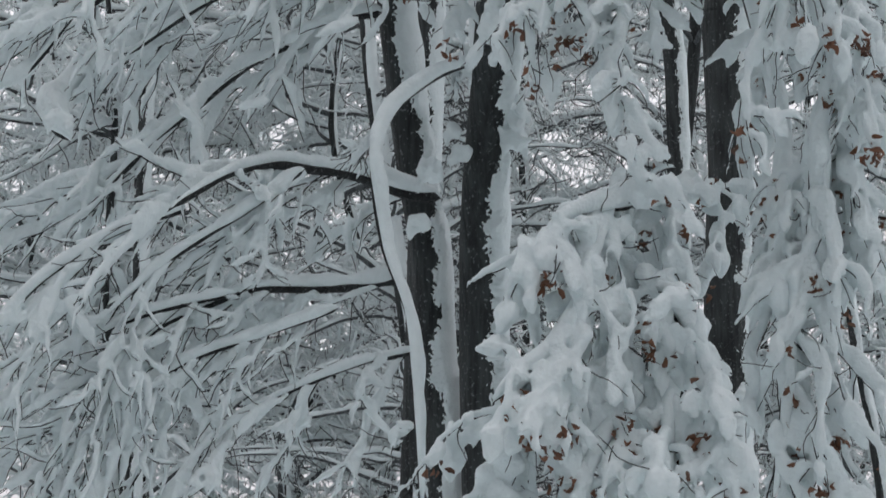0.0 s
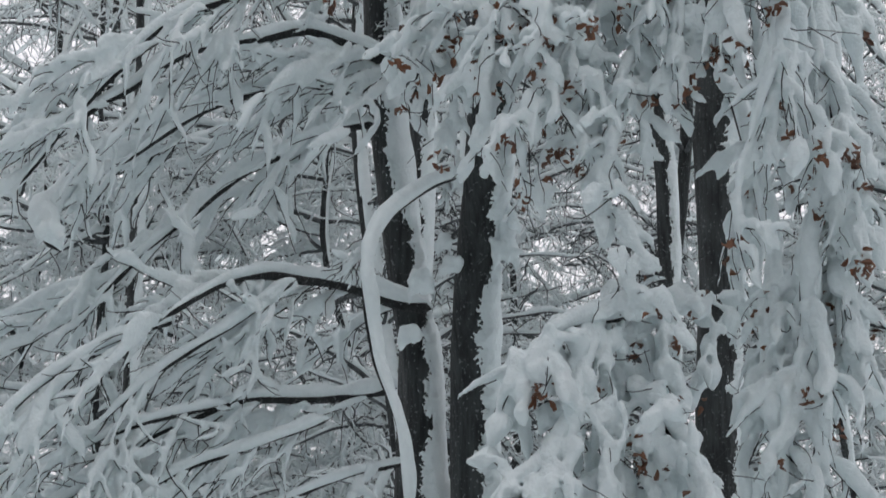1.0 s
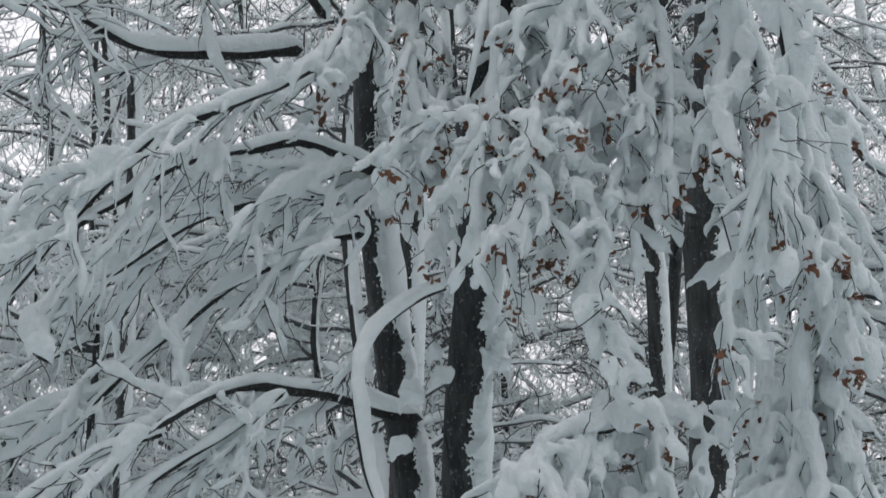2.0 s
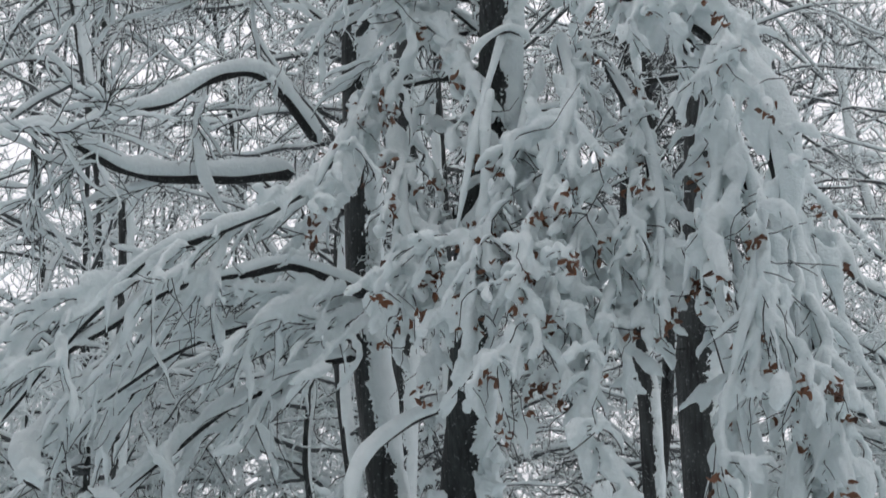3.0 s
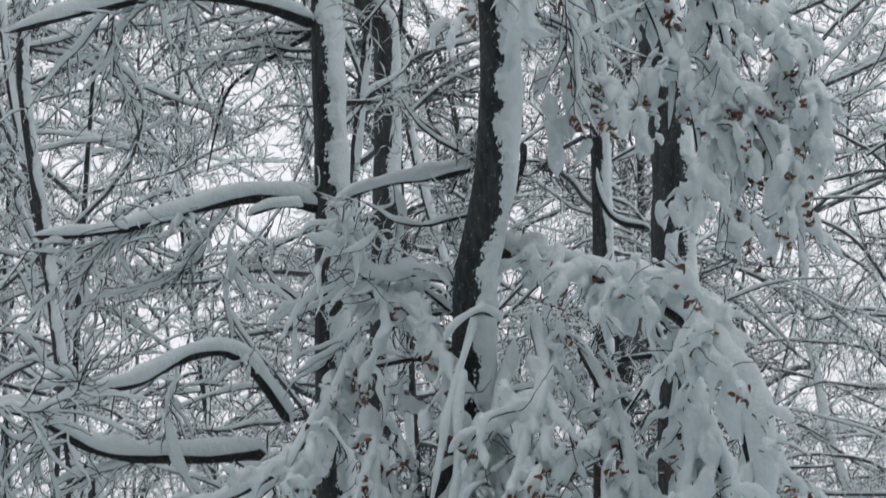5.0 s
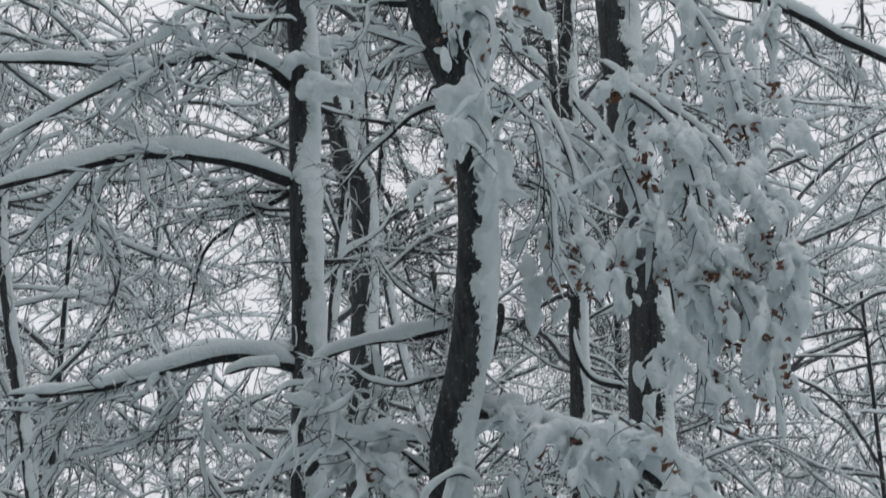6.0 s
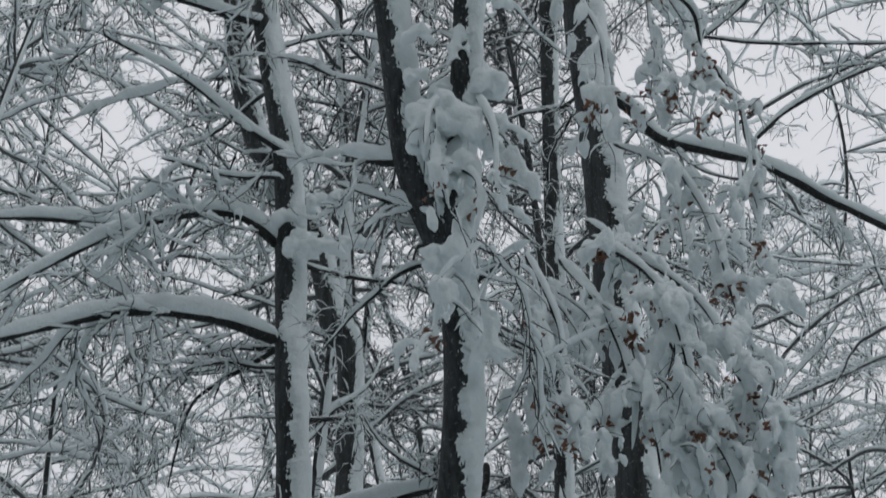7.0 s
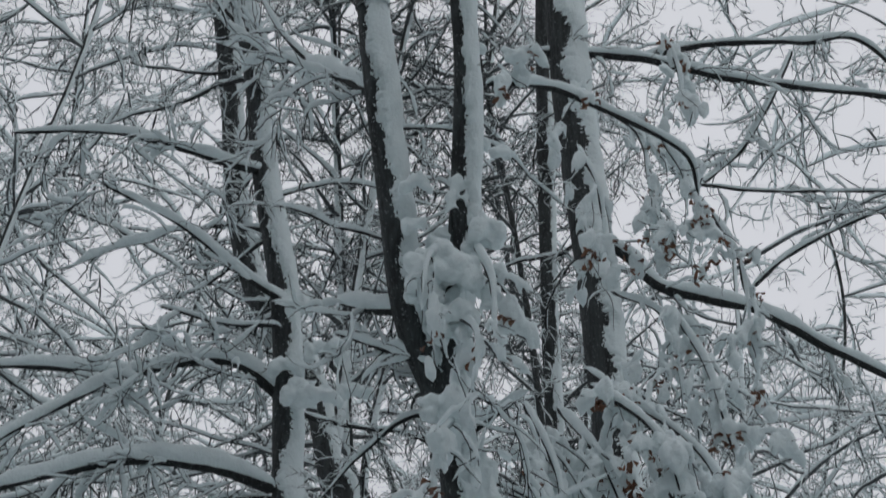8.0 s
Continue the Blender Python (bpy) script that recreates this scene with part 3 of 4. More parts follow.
limb(middle_beech, [(0.59, 8.80, 4.97), (0.60, 8.40, 4.54), (0.51, 8.30, 4.23), (0.41, 8.20, 3.94)], 0.018, 0.008, 0.024, CLUSTERED)
limb(middle_beech, [(0.77, 8.70, 4.81), (0.87, 8.40, 4.42), (0.91, 8.30, 4.10), (0.91, 8.20, 3.81)], 0.018, 0.008, 0.024, CLUSTERED)
limb(middle_beech, [(0.38, 8.70, 4.33), (0.26, 8.50, 4.07), (0.19, 8.40, 3.79), (0.15, 8.40, 3.59)], 0.018, 0.008, 0.024, CLUSTERED)
limb(middle_beech, [(0.09, 8.90, 4.25), (0.00, 8.70, 3.98), (-0.07, 8.60, 3.80)], 0.018, 0.008, 0.024, CLUSTERED)
limb(middle_beech, [(0.50, 8.80, 4.80), (0.40, 8.60, 4.42), (0.30, 8.50, 4.12), (0.21, 8.50, 3.89)], 0.018, 0.008, 0.024, CLUSTERED)
limb(middle_beech, [(0.36, 8.90, 4.51), (0.47, 8.50, 4.11), (0.50, 8.30, 3.83), (0.36, 8.20, 3.59)], 0.018, 0.008, 0.024, CLUSTERED)
limb(middle_beech, [(0.15, 8.90, 3.45), (-0.03, 8.70, 3.34), (-0.20, 8.50, 3.16), (-0.26, 8.40, 2.95), (-0.22, 8.40, 2.65), (-0.13, 8.30, 2.37), (-0.10, 8.30, 2.04), (-0.08, 8.30, 1.67)], 0.012, 0.007, (0.029, 0.019), BARE, dict(rate=3, length=(0.08, 0.22)))

right_beech = tree("smooth grey beech with a band of snow down its trunk")
right_stem = trunk(right_beech, [(1.42, 11.00, -0.10), (1.37, 11.00, 2.51), (1.40, 11.00, 3.33), (1.38, 11.00, 4.03), (1.40, 11.00, 4.22), (1.48, 11.00, 5.40), (1.48, 11.00, 6.20), (1.50, 11.00, 6.51), (1.49, 11.00, 6.88), (1.42, 11.00, 8.27), (1.40, 11.00, 8.72), (1.34, 11.00, 9.59), (1.30, 11.00, 10.22), (1.28, 11.00, 10.88)], 0.1, 0.115, step=0.009, face=0.25, cover=(0.24, 0.36), thick=0.024)
limb(right_beech, [(0.92, 9.20, 4.10), (1.15, 9.00, 3.88), (1.24, 8.80, 3.49), (1.29, 8.60, 3.01), (1.25, 8.50, 2.69), (1.26, 8.40, 2.19), (1.21, 8.40, 1.71)], 0.02, 0.01, 0.036, HANGING)
limb(right_beech, [(1.09, 8.50, 4.77), (1.17, 8.20, 4.36), (1.25, 8.10, 4.02), (1.21, 8.00, 3.68), (1.13, 8.00, 3.38)], 0.02, 0.01, 0.036, HANGING)
limb(right_beech, [(1.23, 8.80, 4.42), (1.37, 8.60, 4.12), (1.43, 8.50, 3.76), (1.46, 8.40, 3.30), (1.38, 8.40, 2.93), (1.39, 8.40, 2.38)], 0.02, 0.01, 0.036, HANGING)
limb(right_beech, [(1.38, 8.80, 4.66), (1.45, 8.60, 4.33), (1.46, 8.50, 3.94), (1.51, 8.40, 3.56), (1.51, 8.50, 3.27), (1.50, 8.40, 2.72)], 0.02, 0.01, 0.036, HANGING)
limb(right_beech, [(1.12, 9.50, 7.36), (1.34, 9.20, 6.98), (1.56, 9.00, 6.64), (1.72, 8.90, 6.19), (1.79, 8.90, 5.76)], 0.012, 0.006, 0.017, DROOPING)
limb(right_beech, [(0.96, 9.30, 7.03), (1.14, 9.10, 6.63), (1.23, 9.00, 6.23), (1.22, 9.00, 5.91)], 0.012, 0.006, 0.017, DROOPING)
limb(right_beech, [(1.30, 9.30, 6.97), (1.46, 9.10, 6.43), (1.55, 9.00, 6.02), (1.58, 9.00, 5.69)], 0.012, 0.006, 0.017, DROOPING)
limb(right_beech, [(1.57, 9.60, 7.78), (1.69, 9.40, 7.34), (1.77, 9.30, 6.86), (1.81, 9.30, 6.59)], 0.012, 0.006, 0.017, DROOPING)
limb(right_beech, [(0.78, 9.00, 6.89), (0.90, 8.80, 6.41), (0.90, 8.70, 5.98)], 0.012, 0.006, 0.017, DROOPING)
limb(right_beech, [(1.43, 9.00, 6.15), (1.58, 8.80, 5.82), (1.68, 8.80, 5.45)], 0.012, 0.006, 0.017, DROOPING)
limb(right_beech, [(1.69, 9.00, 6.35), (1.78, 8.80, 5.90), (1.79, 8.80, 5.61)], 0.012, 0.006, 0.017, DROOPING)
limb(right_beech, [(1.26, 9.10, 6.48), (1.31, 8.90, 5.97), (1.34, 8.90, 5.60)], 0.012, 0.006, 0.017, DROOPING)
limb(right_beech, [(1.11, 9.20, 7.10), (1.35, 8.90, 6.69), (1.44, 8.80, 6.33), (1.47, 8.80, 6.06)], 0.012, 0.006, 0.017, DROOPING)
limb(right_beech, [(0.69, 9.20, 6.97), (0.84, 9.00, 6.51), (0.80, 8.90, 6.13), (0.79, 8.90, 5.91)], 0.012, 0.006, 0.017, DROOPING)
limb(left_beech, [(-0.52, 9.50, 4.60), (-0.83, 9.40, 4.55), (-1.21, 9.20, 4.52), (-1.47, 9.00, 4.61), (-1.73, 8.90, 4.61)], 0.03, 0.0105, 0.039, BARE)
limb(left_beech, [(-0.42, 9.50, 4.73), (-0.64, 9.40, 4.99), (-0.83, 9.30, 4.98), (-1.06, 9.20, 4.82), (-1.33, 9.10, 4.71), (-1.51, 9.00, 4.45)], 0.024, 0.0084, 0.0312, BARE)
limb(left_beech, [(-0.29, 9.60, 5.78), (-0.62, 9.50, 5.80), (-1.22, 9.30, 5.55), (-1.55, 9.20, 5.49)], 0.026, 0.0091, 0.0338, BARE)
limb(left_beech, [(-0.34, 9.60, 6.73), (-0.63, 9.50, 6.79), (-1.01, 9.40, 6.78), (-1.34, 9.30, 6.65), (-1.72, 9.20, 6.48)], 0.03, 0.0105, 0.039, BARE)
limb(left_beech, [(-0.32, 9.70, 7.27), (-0.60, 9.60, 7.43), (-1.07, 9.50, 7.30), (-1.44, 9.40, 7.27), (-1.79, 9.30, 7.21)], 0.026, 0.0091, 0.0338, BARE)
limb(left_beech, [(-1.07, 9.50, 7.30), (-1.41, 9.30, 6.96), (-1.73, 9.20, 6.68)], 0.018, 0.0063, 0.0234, BARE)
limb(left_beech, [(-0.29, 9.60, 5.86), (-0.72, 9.50, 5.78), (-1.21, 9.40, 5.60), (-1.56, 9.30, 5.53)], 0.024, 0.0084, 0.0312, BARE)
limb(left_beech, [(-0.43, 9.70, 8.61), (-0.63, 9.60, 8.60), (-1.18, 9.50, 8.70), (-1.74, 9.40, 8.63)], 0.02, 0.007, 0.026, BARE)
limb(left_beech, [(0.21, 8.00, 7.66), (0.11, 8.00, 7.81), (-0.03, 8.20, 8.08), (-0.22, 8.60, 8.48), (-0.40, 9.10, 8.89), (-0.55, 9.60, 9.31)], 0.024, 0.0084, 0.0312, BARE)
limb(left_beech, [(-0.22, 8.60, 8.49), (-0.36, 8.70, 8.74), (-0.49, 8.80, 9.07)], 0.011, 0.0038499999999999997, 0.0143, BARE)
limb(left_beech, [(-0.29, 9.60, 7.74), (-0.57, 9.50, 7.89), (-0.85, 9.40, 8.08), (-1.26, 9.20, 8.21)], 0.016, 0.0056, 0.0208, BARE)
limb(left_beech, [(-0.34, 9.60, 7.63), (-0.61, 9.50, 7.58), (-0.94, 9.40, 7.62)], 0.012, 0.0042, 0.0156, BARE)
limb(middle_beech, [(0.57, 8.00, 7.93), (0.84, 8.20, 8.07), (1.14, 8.40, 8.10), (1.53, 8.60, 8.01), (1.61, 8.70, 7.83)], 0.018, 0.007, 0.02, DROOPING, dict(rate=4, pads=4, leaves=2.0))
limb(middle_beech, [(0.33, 8.10, 6.54), (0.13, 8.20, 6.68), (-0.08, 8.30, 6.82)], 0.014, 0.0035, 0.021, BARE, dict(rate=3))
limb(middle_beech, [(0.26, 8.10, 6.81), (0.08, 8.20, 6.87), (-0.08, 8.30, 6.97)], 0.025, 0.00625, 0.0375, BARE, dict(rate=3))
limb(middle_beech, [(0.46, 8.30, 6.31), (0.58, 8.20, 6.36), (0.73, 8.10, 6.44)], 0.014, 0.0035, 0.021, BARE, dict(rate=3))
limb(right_beech, [(1.42, 11.00, 9.08), (1.58, 11.00, 8.98), (1.76, 11.00, 8.77), (2.02, 11.00, 8.70), (2.34, 11.00, 8.61), (2.70, 11.00, 8.38), (3.22, 11.00, 8.09)], 0.03, 0.018, 0.0315, BARE, dict(rate=4, snow=0.0045, forks=5, bare=7))
limb(right_beech, [(0.99, 11.00, 10.45), (1.69, 11.00, 10.43), (2.37, 11.00, 10.27), (3.40, 11.00, 10.15)], 0.026, 0.0156, 0.0273, BARE, dict(rate=4, snow=0.0045, forks=5, bare=7))
limb(right_beech, [(1.72, 11.20, 10.58), (2.26, 11.20, 10.71), (2.80, 11.20, 10.73), (3.16, 11.20, 10.76), (3.48, 11.20, 10.38)], 0.02, 0.012, 0.021, BARE, dict(rate=4, snow=0.0045, forks=5, bare=7))
limb(right_beech, [(2.74, 11.20, 10.68), (2.54, 11.20, 10.23), (2.34, 11.20, 9.88), (2.02, 11.10, 9.52)], 0.016, 0.0096, 0.0168, BARE, dict(rate=4, snow=0.0045, forks=5, bare=7))
limb(right_beech, [(2.29, 11.00, 8.78), (2.61, 11.00, 9.06), (3.32, 11.00, 9.46)], 0.014, 0.0084, 0.0147, BARE, dict(rate=4, snow=0.0045, forks=5, bare=7))
limb(right_beech, [(2.01, 11.00, 9.49), (2.47, 11.00, 9.45), (3.32, 11.00, 9.48)], 0.01, 0.006, 0.0105, BARE, dict(rate=4, snow=0.0045, forks=5, bare=7))

slim_beech = tree("slim beech pole standing behind the larger trunks")
trunk(slim_beech, [(1.30, 12.50, -0.10), (1.28, 12.50, 1.77), (1.30, 12.50, 3.26), (1.29, 12.50, 4.15), (1.22, 12.50, 5.06), (1.27, 12.50, 7.05), (1.27, 12.50, 9.32), (1.29, 12.50, 11.12), (1.33, 12.50, 12.90)], 0.06, 0.05, face=0.4, cover=0.24, thick=0.018)

slim_beech_b = tree("leaning beech stem, its upper side plastered with snow")
trunk(slim_beech_b, [(-0.20, 12.00, -0.10), (-0.01, 12.00, 7.12), (-0.12, 12.00, 8.08), (-0.27, 12.00, 8.80), (-0.57, 12.00, 9.27), (-0.73, 12.00, 9.90), (-0.80, 12.00, 10.70), (-0.90, 12.00, 11.64), (-0.97, 12.00, 12.39)], 0.08, 0.07, face=0.4, cover=0.24, thick=0.018)

slim_beech_c = tree("thin dark beech sapling speckled with snow")
trunk(slim_beech_c, [(-1.70, 12.20, -0.10), (-1.61, 12.20, 4.85), (-1.74, 12.20, 5.30), (-1.92, 12.20, 6.37), (-2.16, 12.20, 7.67), (-2.16, 12.20, 8.16)], 0.04, 0.03, face=0.5, cover=0.3, thick=0.02)
cushion(middle_beech, (0.46, 8.00, 6.94), 0.26, 0.13)
cushion(middle_beech, (0.41, 7.98, 6.73), 0.2, 0.2)
cushion(middle_beech, (0.56, 7.95, 7.09), 0.2, 0.1)
cushion(middle_beech, (0.38, 8.00, 7.12), 0.15, 0.1)
cushion(middle_beech, (0.41, 8.08, 6.33), 0.16, 0.1)
cushion(middle_beech, (0.54, 8.22, 6.15), 0.13, 0.28)
cushion(middle_beech, (0.26, 7.85, 7.30), 0.14, 0.07)
cushion(middle_beech, (0.57, 7.90, 6.77), 0.1, 0.12)
cushion(middle_beech, (0.49, 7.90, 7.50), 0.14, 0.07)
cushion(middle_beech, (0.62, 7.85, 7.47), 0.1, 0.07)
cushion(middle_beech, (0.35, 8.10, 6.11), 0.08, 0.06)
cushion(left_beech, (-0.13, 9.60, 7.52), 0.2, 0.1)
cushion(left_beech, (-0.21, 9.55, 7.25), 0.1, 0.12)
cushion(left_beech, (0.01, 9.60, 7.28), 0.2, 0.06)
cushion(left_beech, (-0.32, 9.55, 7.39), 0.18, 0.07)
cushion(middle_beech, (0.26, 9.16, 3.35), 0.17, 0.12)
cushion(middle_beech, (0.29, 9.16, 3.20), 0.13, 0.16)
cushion(middle_beech, (0.07, 9.16, 3.13), 0.10, 0.08)
cushion(middle_beech, (0.10, 9.16, 3.49), 0.16, 0.12)
cushion(middle_beech, (0.04, 9.16, 3.21), 0.08, 0.08)
cushion(middle_beech, (-0.09, 9.16, 2.83), 0.12, 0.07)
cushion(middle_beech, (-0.05, 9.16, 3.05), 0.13, 0.10)
cushion(middle_beech, (0.34, 8.90, 4.54), 0.1, 0.1)
cushion(left_beech, (-0.26, 9.50, 7.73), 0.14, 0.12)
cushion(left_beech, (-0.26, 9.50, 7.22), 0.16, 0.1)
cushion(left_beech, (-0.14, 9.40, 7.14), 0.22, 0.07)
cushion(left_beech, (-0.51, 9.50, 9.21), 0.2, 0.07)
cushion(left_beech, (-1.45, 8.50, 3.15), 0.12, 0.08)

cushion(middle_beech, (0.37, 7.90, 6.92), 0.3, 0.16, 40)
cushion(middle_beech, (0.56, 7.90, 7.11), 0.16, 0.12, 26)
cushion(middle_beech, (0.26, 7.90, 7.12), 0.13, 0.08, 20)
cushion(middle_beech, (0.41, 7.90, 6.70), 0.2, 0.09, 26)
cushion(middle_beech, (0.39, 7.90, 6.27), 0.22, 0.13, 30)
cushion(middle_beech, (0.44, 7.90, 7.31), 0.1, 0.15, 20)
cushion(middle_beech, (0.30, 7.90, 6.81), 0.17, 0.1, 24)
cushion(middle_beech, (0.52, 7.90, 8.05), 0.12, 0.07, 20)
cushion(middle_beech, (0.54, 7.90, 7.53), 0.1, 0.07, 20)

slim_beech_d = tree("slim dark forked beech sapling edged with snow")
trunk(slim_beech_d, [(2.50, 12.80, -0.10), (2.46, 12.80, 1.53), (2.41, 12.80, 2.09), (2.31, 12.80, 2.68), (2.26, 12.80, 3.21), (2.20, 12.80, 3.63)], 0.035, 0.02, face=0.5, cover=0.4, thick=0.022)
limb(slim_beech_d, [(2.30, 12.80, 2.79), (2.19, 12.70, 2.94), (2.08, 12.60, 3.06), (1.94, 12.50, 3.17)], 0.016, 0.008, 0.014, BARE)
limb(middle_beech, [(0.50, 7.95, 7.05), (0.56, 7.80, 6.78), (0.56, 7.75, 6.51)], 0.008, 0.004, 0.014, DROOPING, dict(rate=4, pads=5, bare=0, leaves=2.0))
limb(middle_beech, [(0.36, 7.95, 7.04), (0.30, 7.80, 6.86), (0.28, 7.75, 6.67)], 0.008, 0.004, 0.014, DROOPING, dict(rate=4, pads=5, bare=0, leaves=2.0))
limb(middle_beech, [(0.45, 8.00, 6.26), (0.35, 7.85, 6.08), (0.31, 7.80, 5.85)], 0.008, 0.004, 0.014, DROOPING, dict(rate=4, pads=5, bare=0, leaves=2.0))
limb(middle_beech, [(0.41, 8.00, 6.74), (0.49, 7.80, 6.54), (0.49, 7.75, 6.33)], 0.008, 0.004, 0.014, DROOPING, dict(rate=4, pads=5, bare=0, leaves=2.0))
limb(right_beech, [(1.30, 9.80, 9.16), (1.48, 9.60, 8.83), (1.50, 9.50, 8.44), (1.51, 9.50, 8.13)], 0.01, 0.005, 0.014, DROOPING, dict(rate=9, pads=7, snow=0.009))
limb(right_beech, [(1.66, 9.50, 8.66), (1.71, 9.40, 8.27), (1.65, 9.40, 7.87)], 0.01, 0.005, 0.014, DROOPING, dict(rate=9, pads=7, snow=0.009))
limb(right_beech, [(1.31, 9.80, 7.98), (1.53, 9.60, 7.73), (1.58, 9.50, 7.35), (1.59, 9.50, 7.16)], 0.01, 0.005, 0.014, DROOPING, dict(rate=9, pads=7, snow=0.009))
limb(right_beech, [(1.87, 9.80, 8.48), (1.97, 9.70, 8.10), (1.97, 9.60, 7.60)], 0.01, 0.005, 0.014, DROOPING, dict(rate=9, pads=7, snow=0.009))
limb(right_beech, [(1.67, 9.80, 9.67), (1.73, 9.70, 9.36), (1.73, 9.70, 9.10)], 0.01, 0.005, 0.014, DROOPING, dict(rate=9, pads=7, snow=0.009))
limb(right_beech, [(1.17, 9.80, 8.90), (1.25, 9.60, 8.50), (1.27, 9.60, 8.12)], 0.01, 0.005, 0.014, DROOPING, dict(rate=9, pads=7, snow=0.009))
limb(right_beech, [(1.53, 9.60, 6.51), (1.63, 9.30, 6.16), (1.78, 9.20, 5.95), (1.94, 9.20, 5.70)], 0.01, 0.005, 0.014, DROOPING, dict(rate=9, pads=7, snow=0.009))
limb(right_beech, [(1.34, 9.60, 6.45), (1.49, 9.40, 6.12), (1.48, 9.30, 5.69)], 0.01, 0.005, 0.014, DROOPING, dict(rate=9, pads=7, snow=0.009))

# boughs, stubs and strands between the stems
limb(middle_beech, [(0.37, 9.00, 5.73), (0.19, 8.95, 5.66), (0.02, 8.90, 5.61), (-0.14, 8.85, 5.54), (-0.26, 8.80, 5.44)], 0.017, 0.006, 0.028, BARE, dict(rate=4, snow=0.009))
limb(middle_beech, [(0.33, 9.00, 5.18), (0.19, 8.90, 5.17), (0.03, 8.85, 5.18), (-0.12, 8.80, 5.14)], 0.015, 0.006, 0.026, BARE, dict(rate=4, snow=0.009))
limb(middle_beech, [(0.58, 8.95, 5.83), (0.57, 8.85, 5.69), (0.55, 8.82, 5.60), (0.54, 8.82, 5.52)], 0.02, 0.006, 0)
limb(right_beech, [(1.36, 10.95, 6.25), (1.21, 10.90, 6.26), (1.13, 10.85, 6.31), (1.08, 10.80, 6.41), (1.08, 10.80, 6.53)], 0.016, 0.008, 0.015)
limb(middle_beech, [(0.47, 8.70, 5.11), (0.36, 8.60, 4.90), (0.30, 8.55, 4.71), (0.23, 8.50, 4.46), (0.19, 8.50, 4.25), (0.15, 8.50, 4.03)], 0.006, 0.004, 0.02)
limb(middle_beech, [(0.30, 8.52, 4.65), (0.26, 8.50, 4.44), (0.26, 8.48, 4.22), (0.23, 8.48, 4.02)], 0.006, 0.004, 0.024)
limb(middle_beech, [(0.46, 8.60, 4.87), (0.38, 8.55, 4.90), (0.29, 8.50, 4.84), (0.22, 8.50, 4.75)], 0.006, 0.004, 0.016)
limb(left_beech, [(-0.38, 9.50, 5.76), (-0.53, 9.45, 5.73), (-0.63, 9.40, 5.67)], 0.014, 0.008, 0.022)

# ---- the wood behind ----

crown(left_beech, left_stem, 0.43, 0.98, 26, 1.2, 13, 0.0046, 5, back=True, stout=0.8)
crown(middle_beech, middle_stem, 0.5, 0.98, 26, 1.2, 13, 0.0042, 5, back=True, stout=0.8)
crown(right_beech, right_stem, 0.42, 0.98, 20, 1.2, 13, 0.0042, 5, back=True, stout=0.8)
# the tops, unseen above the view, added to shade what hangs below
for owner, stem, way in ((left_beech, left_stem, (-0.4, 0.2, 6.0)), (middle_beech, middle_stem, (-0.3, 0.0, 6.5)), (right_beech, right_stem, (-0.5, 0.1, 6.0))):
    end = Vector(stem[-1])
    top = trunk(owner, [end - Vector((0, 0, 0.05)), end + Vector(way) * 0.5, end + Vector(way)], 0.065, 0.03, name="fork", cover=0.25, step=0.06)
    crown(owner, top, 0.22, 1.0, 30, 3.2, 13, 0.006, 4)


def wood_tree(x, y, high, lean, count, rate, snow, reach, fine, bare=1):
    owner = tree("snow-covered beech, in the wood behind or unseen for shade", "beeches of the wood behind")
    pts = [(0, 0, -0.2), (lean * 0.5, 0.1, high * 0.17), (lean * 0.2, 0.2, high * 0.36), (lean * 1.1, 0, high * 0.55), (lean * 0.8, 0.1, high * 0.78), (lean * 1.7, 0.1, high)]
    pts = [pts[0]] + [(a + rng.normal(0, 0.026) * high, b + rng.normal(0, 0.01) * high, c) for a, b, c in pts[1:]]
    trunk(owner, pts, 0.05, 0.016, cover=0.26, thick=0.022, step=0.12)
    crown(owner, spline(pts, 0.1), 0.06, 1.0, count, reach, rate, snow, fine, bare=bare, bark=HAZED_BARK)
    owner.matrix_basis = pose(x, y, 0)
    return owner


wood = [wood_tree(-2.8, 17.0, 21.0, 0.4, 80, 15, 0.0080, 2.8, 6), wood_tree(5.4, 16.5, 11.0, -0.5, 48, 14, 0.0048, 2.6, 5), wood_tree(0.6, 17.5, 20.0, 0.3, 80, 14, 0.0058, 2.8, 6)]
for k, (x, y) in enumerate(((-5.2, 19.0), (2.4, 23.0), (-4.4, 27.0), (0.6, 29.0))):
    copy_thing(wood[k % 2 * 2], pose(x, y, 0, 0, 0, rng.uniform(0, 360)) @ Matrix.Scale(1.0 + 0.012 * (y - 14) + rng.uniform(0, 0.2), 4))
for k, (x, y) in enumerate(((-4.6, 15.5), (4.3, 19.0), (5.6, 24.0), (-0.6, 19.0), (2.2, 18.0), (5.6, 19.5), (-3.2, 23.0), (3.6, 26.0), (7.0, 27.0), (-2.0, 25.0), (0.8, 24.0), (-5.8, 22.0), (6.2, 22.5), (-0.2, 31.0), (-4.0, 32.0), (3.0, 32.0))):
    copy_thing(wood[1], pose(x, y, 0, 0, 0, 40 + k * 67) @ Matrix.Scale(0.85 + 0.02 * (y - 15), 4))
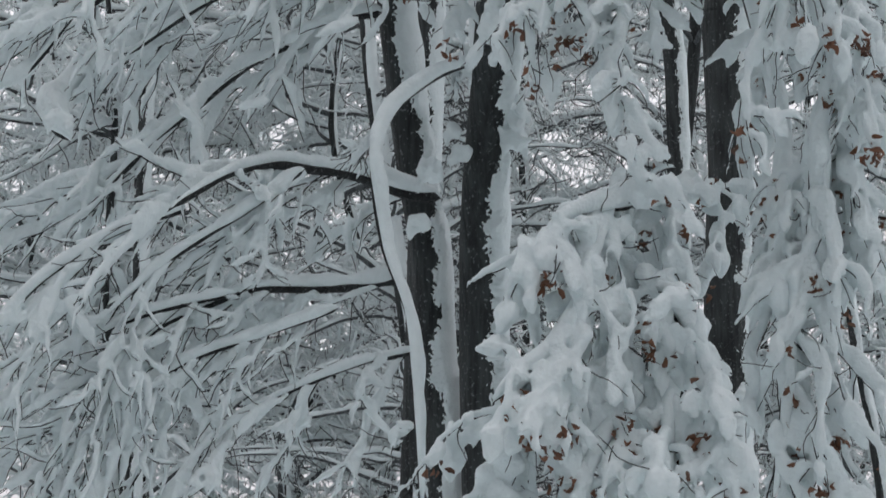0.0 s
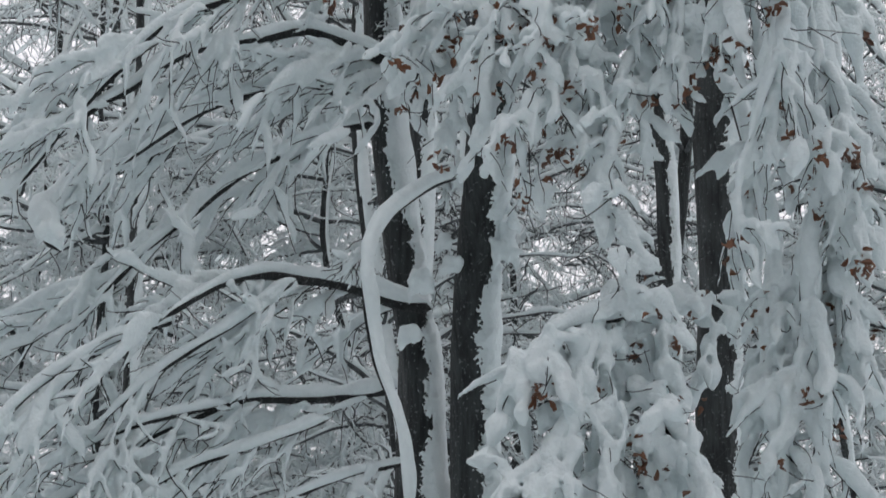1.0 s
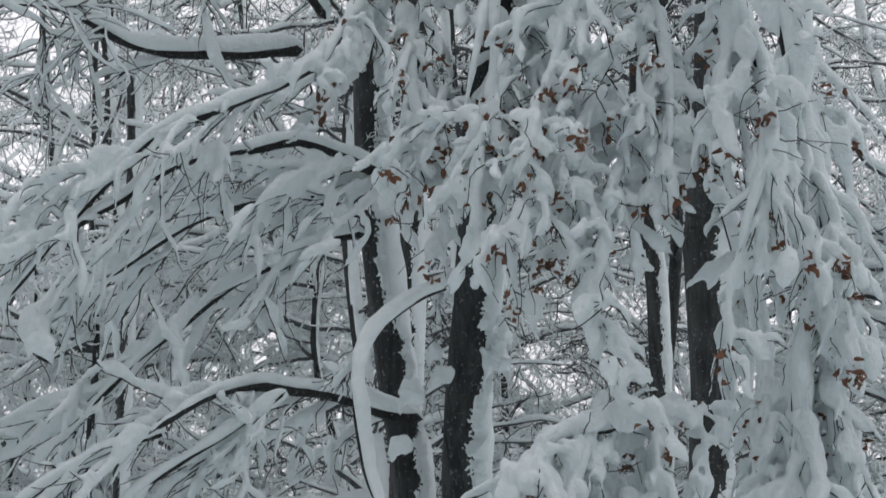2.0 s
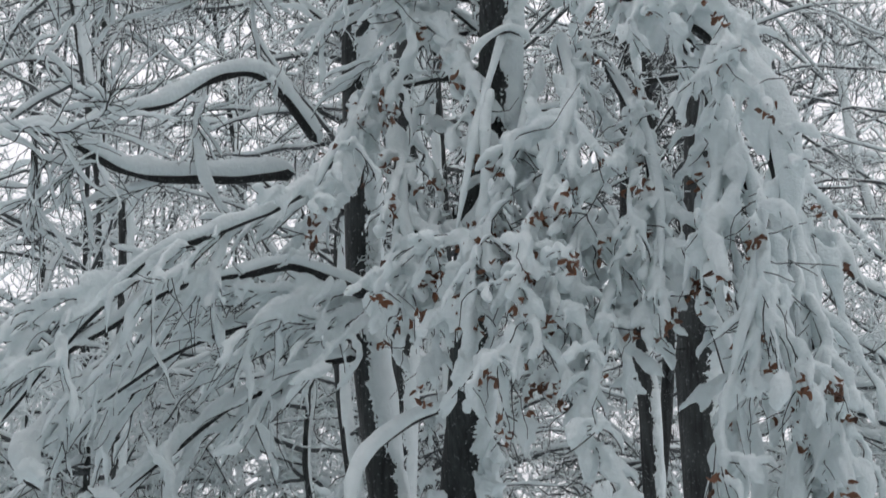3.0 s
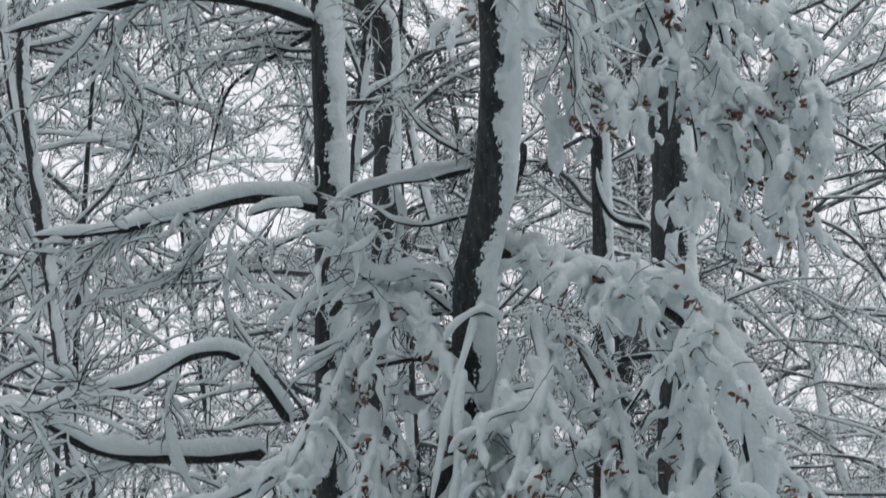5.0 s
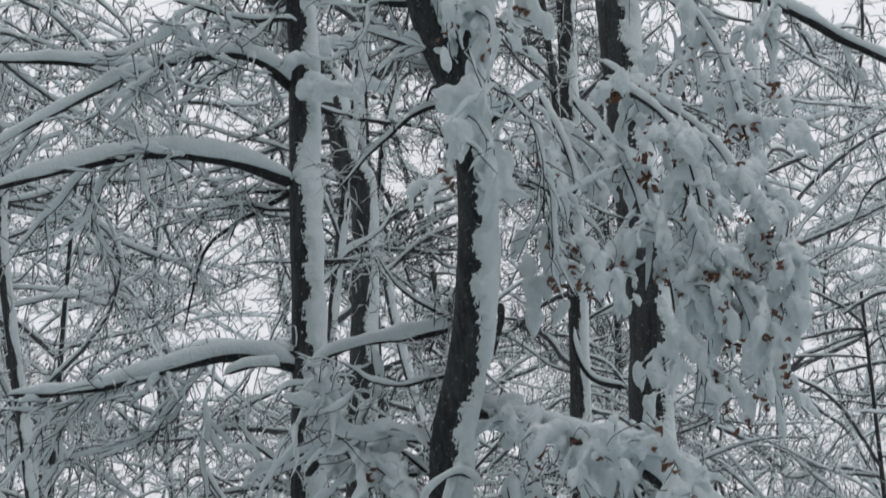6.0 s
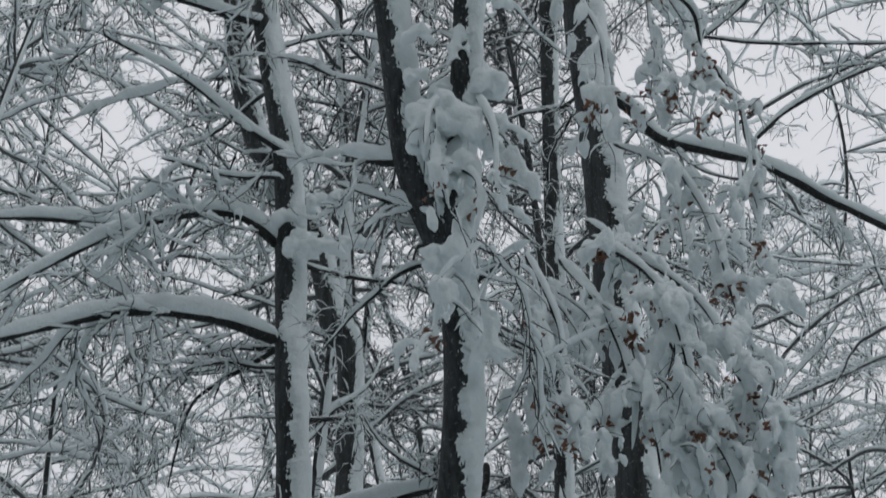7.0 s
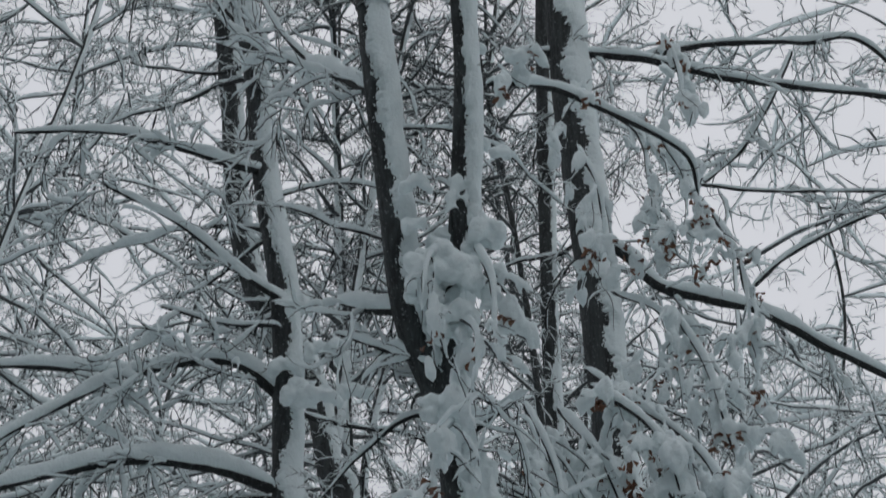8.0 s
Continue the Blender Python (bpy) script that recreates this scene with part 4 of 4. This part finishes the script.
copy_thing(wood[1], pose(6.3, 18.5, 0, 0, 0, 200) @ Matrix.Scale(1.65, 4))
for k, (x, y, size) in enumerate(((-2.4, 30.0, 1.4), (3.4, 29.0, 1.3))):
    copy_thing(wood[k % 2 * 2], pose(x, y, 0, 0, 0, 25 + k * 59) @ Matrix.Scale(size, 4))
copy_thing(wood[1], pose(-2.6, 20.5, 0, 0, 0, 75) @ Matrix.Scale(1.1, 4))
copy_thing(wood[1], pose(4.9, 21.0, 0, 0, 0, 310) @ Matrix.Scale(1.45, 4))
# a dense young beech close behind the stems
young = wood_tree(-0.25, 13.2, 13.5, 0.5, 110, 13, 0.0046, 1.4, 5, bare=2)
copy_thing(young, pose(1.5, 14.0, 0, 0, 0, 130))
copy_thing(young, pose(0.05, 14.4, 0, 0, 0, 250))
# low growth between the stems, thick with snow
low = wood_tree(3.1, 15.0, 5.6, 0.3, 46, 18, 0.0085, 2.0, 7, bare=0)
for k, (x, y) in enumerate(((-0.9, 16.6), (-2.1, 16.0), (4.6, 17.5), (2.4, 20.0), (5.4, 21.0), (0.9, 20.0), (-1.4, 19.6), (-3.4, 19.0), (-0.4, 22.5))):
    copy_thing(low, pose(x, y, 0, 0, 0, 50 + k * 83) @ Matrix.Scale(1.0 + 0.03 * (y - 15), 4))
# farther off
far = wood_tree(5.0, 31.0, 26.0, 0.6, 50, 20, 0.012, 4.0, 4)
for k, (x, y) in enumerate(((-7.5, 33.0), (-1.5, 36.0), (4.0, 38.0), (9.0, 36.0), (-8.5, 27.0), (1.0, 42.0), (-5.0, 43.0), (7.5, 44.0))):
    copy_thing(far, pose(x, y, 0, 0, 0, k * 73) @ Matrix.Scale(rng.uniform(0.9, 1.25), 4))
# unseen trees added beside and behind the camera to dim the light
shade_tree = wood_tree(-6.5, 4.0, 15.0, 0.3, 36, 14, 0.03, 3.2, 2)
for k in range(1, 11):
    a = radians(150 + k * 22)
    copy_thing(shade_tree, pose(math.cos(a) * (5 + k % 3 * 2), math.sin(a) * (5 + k % 3 * 2), 0, 0, 0, k * 47))
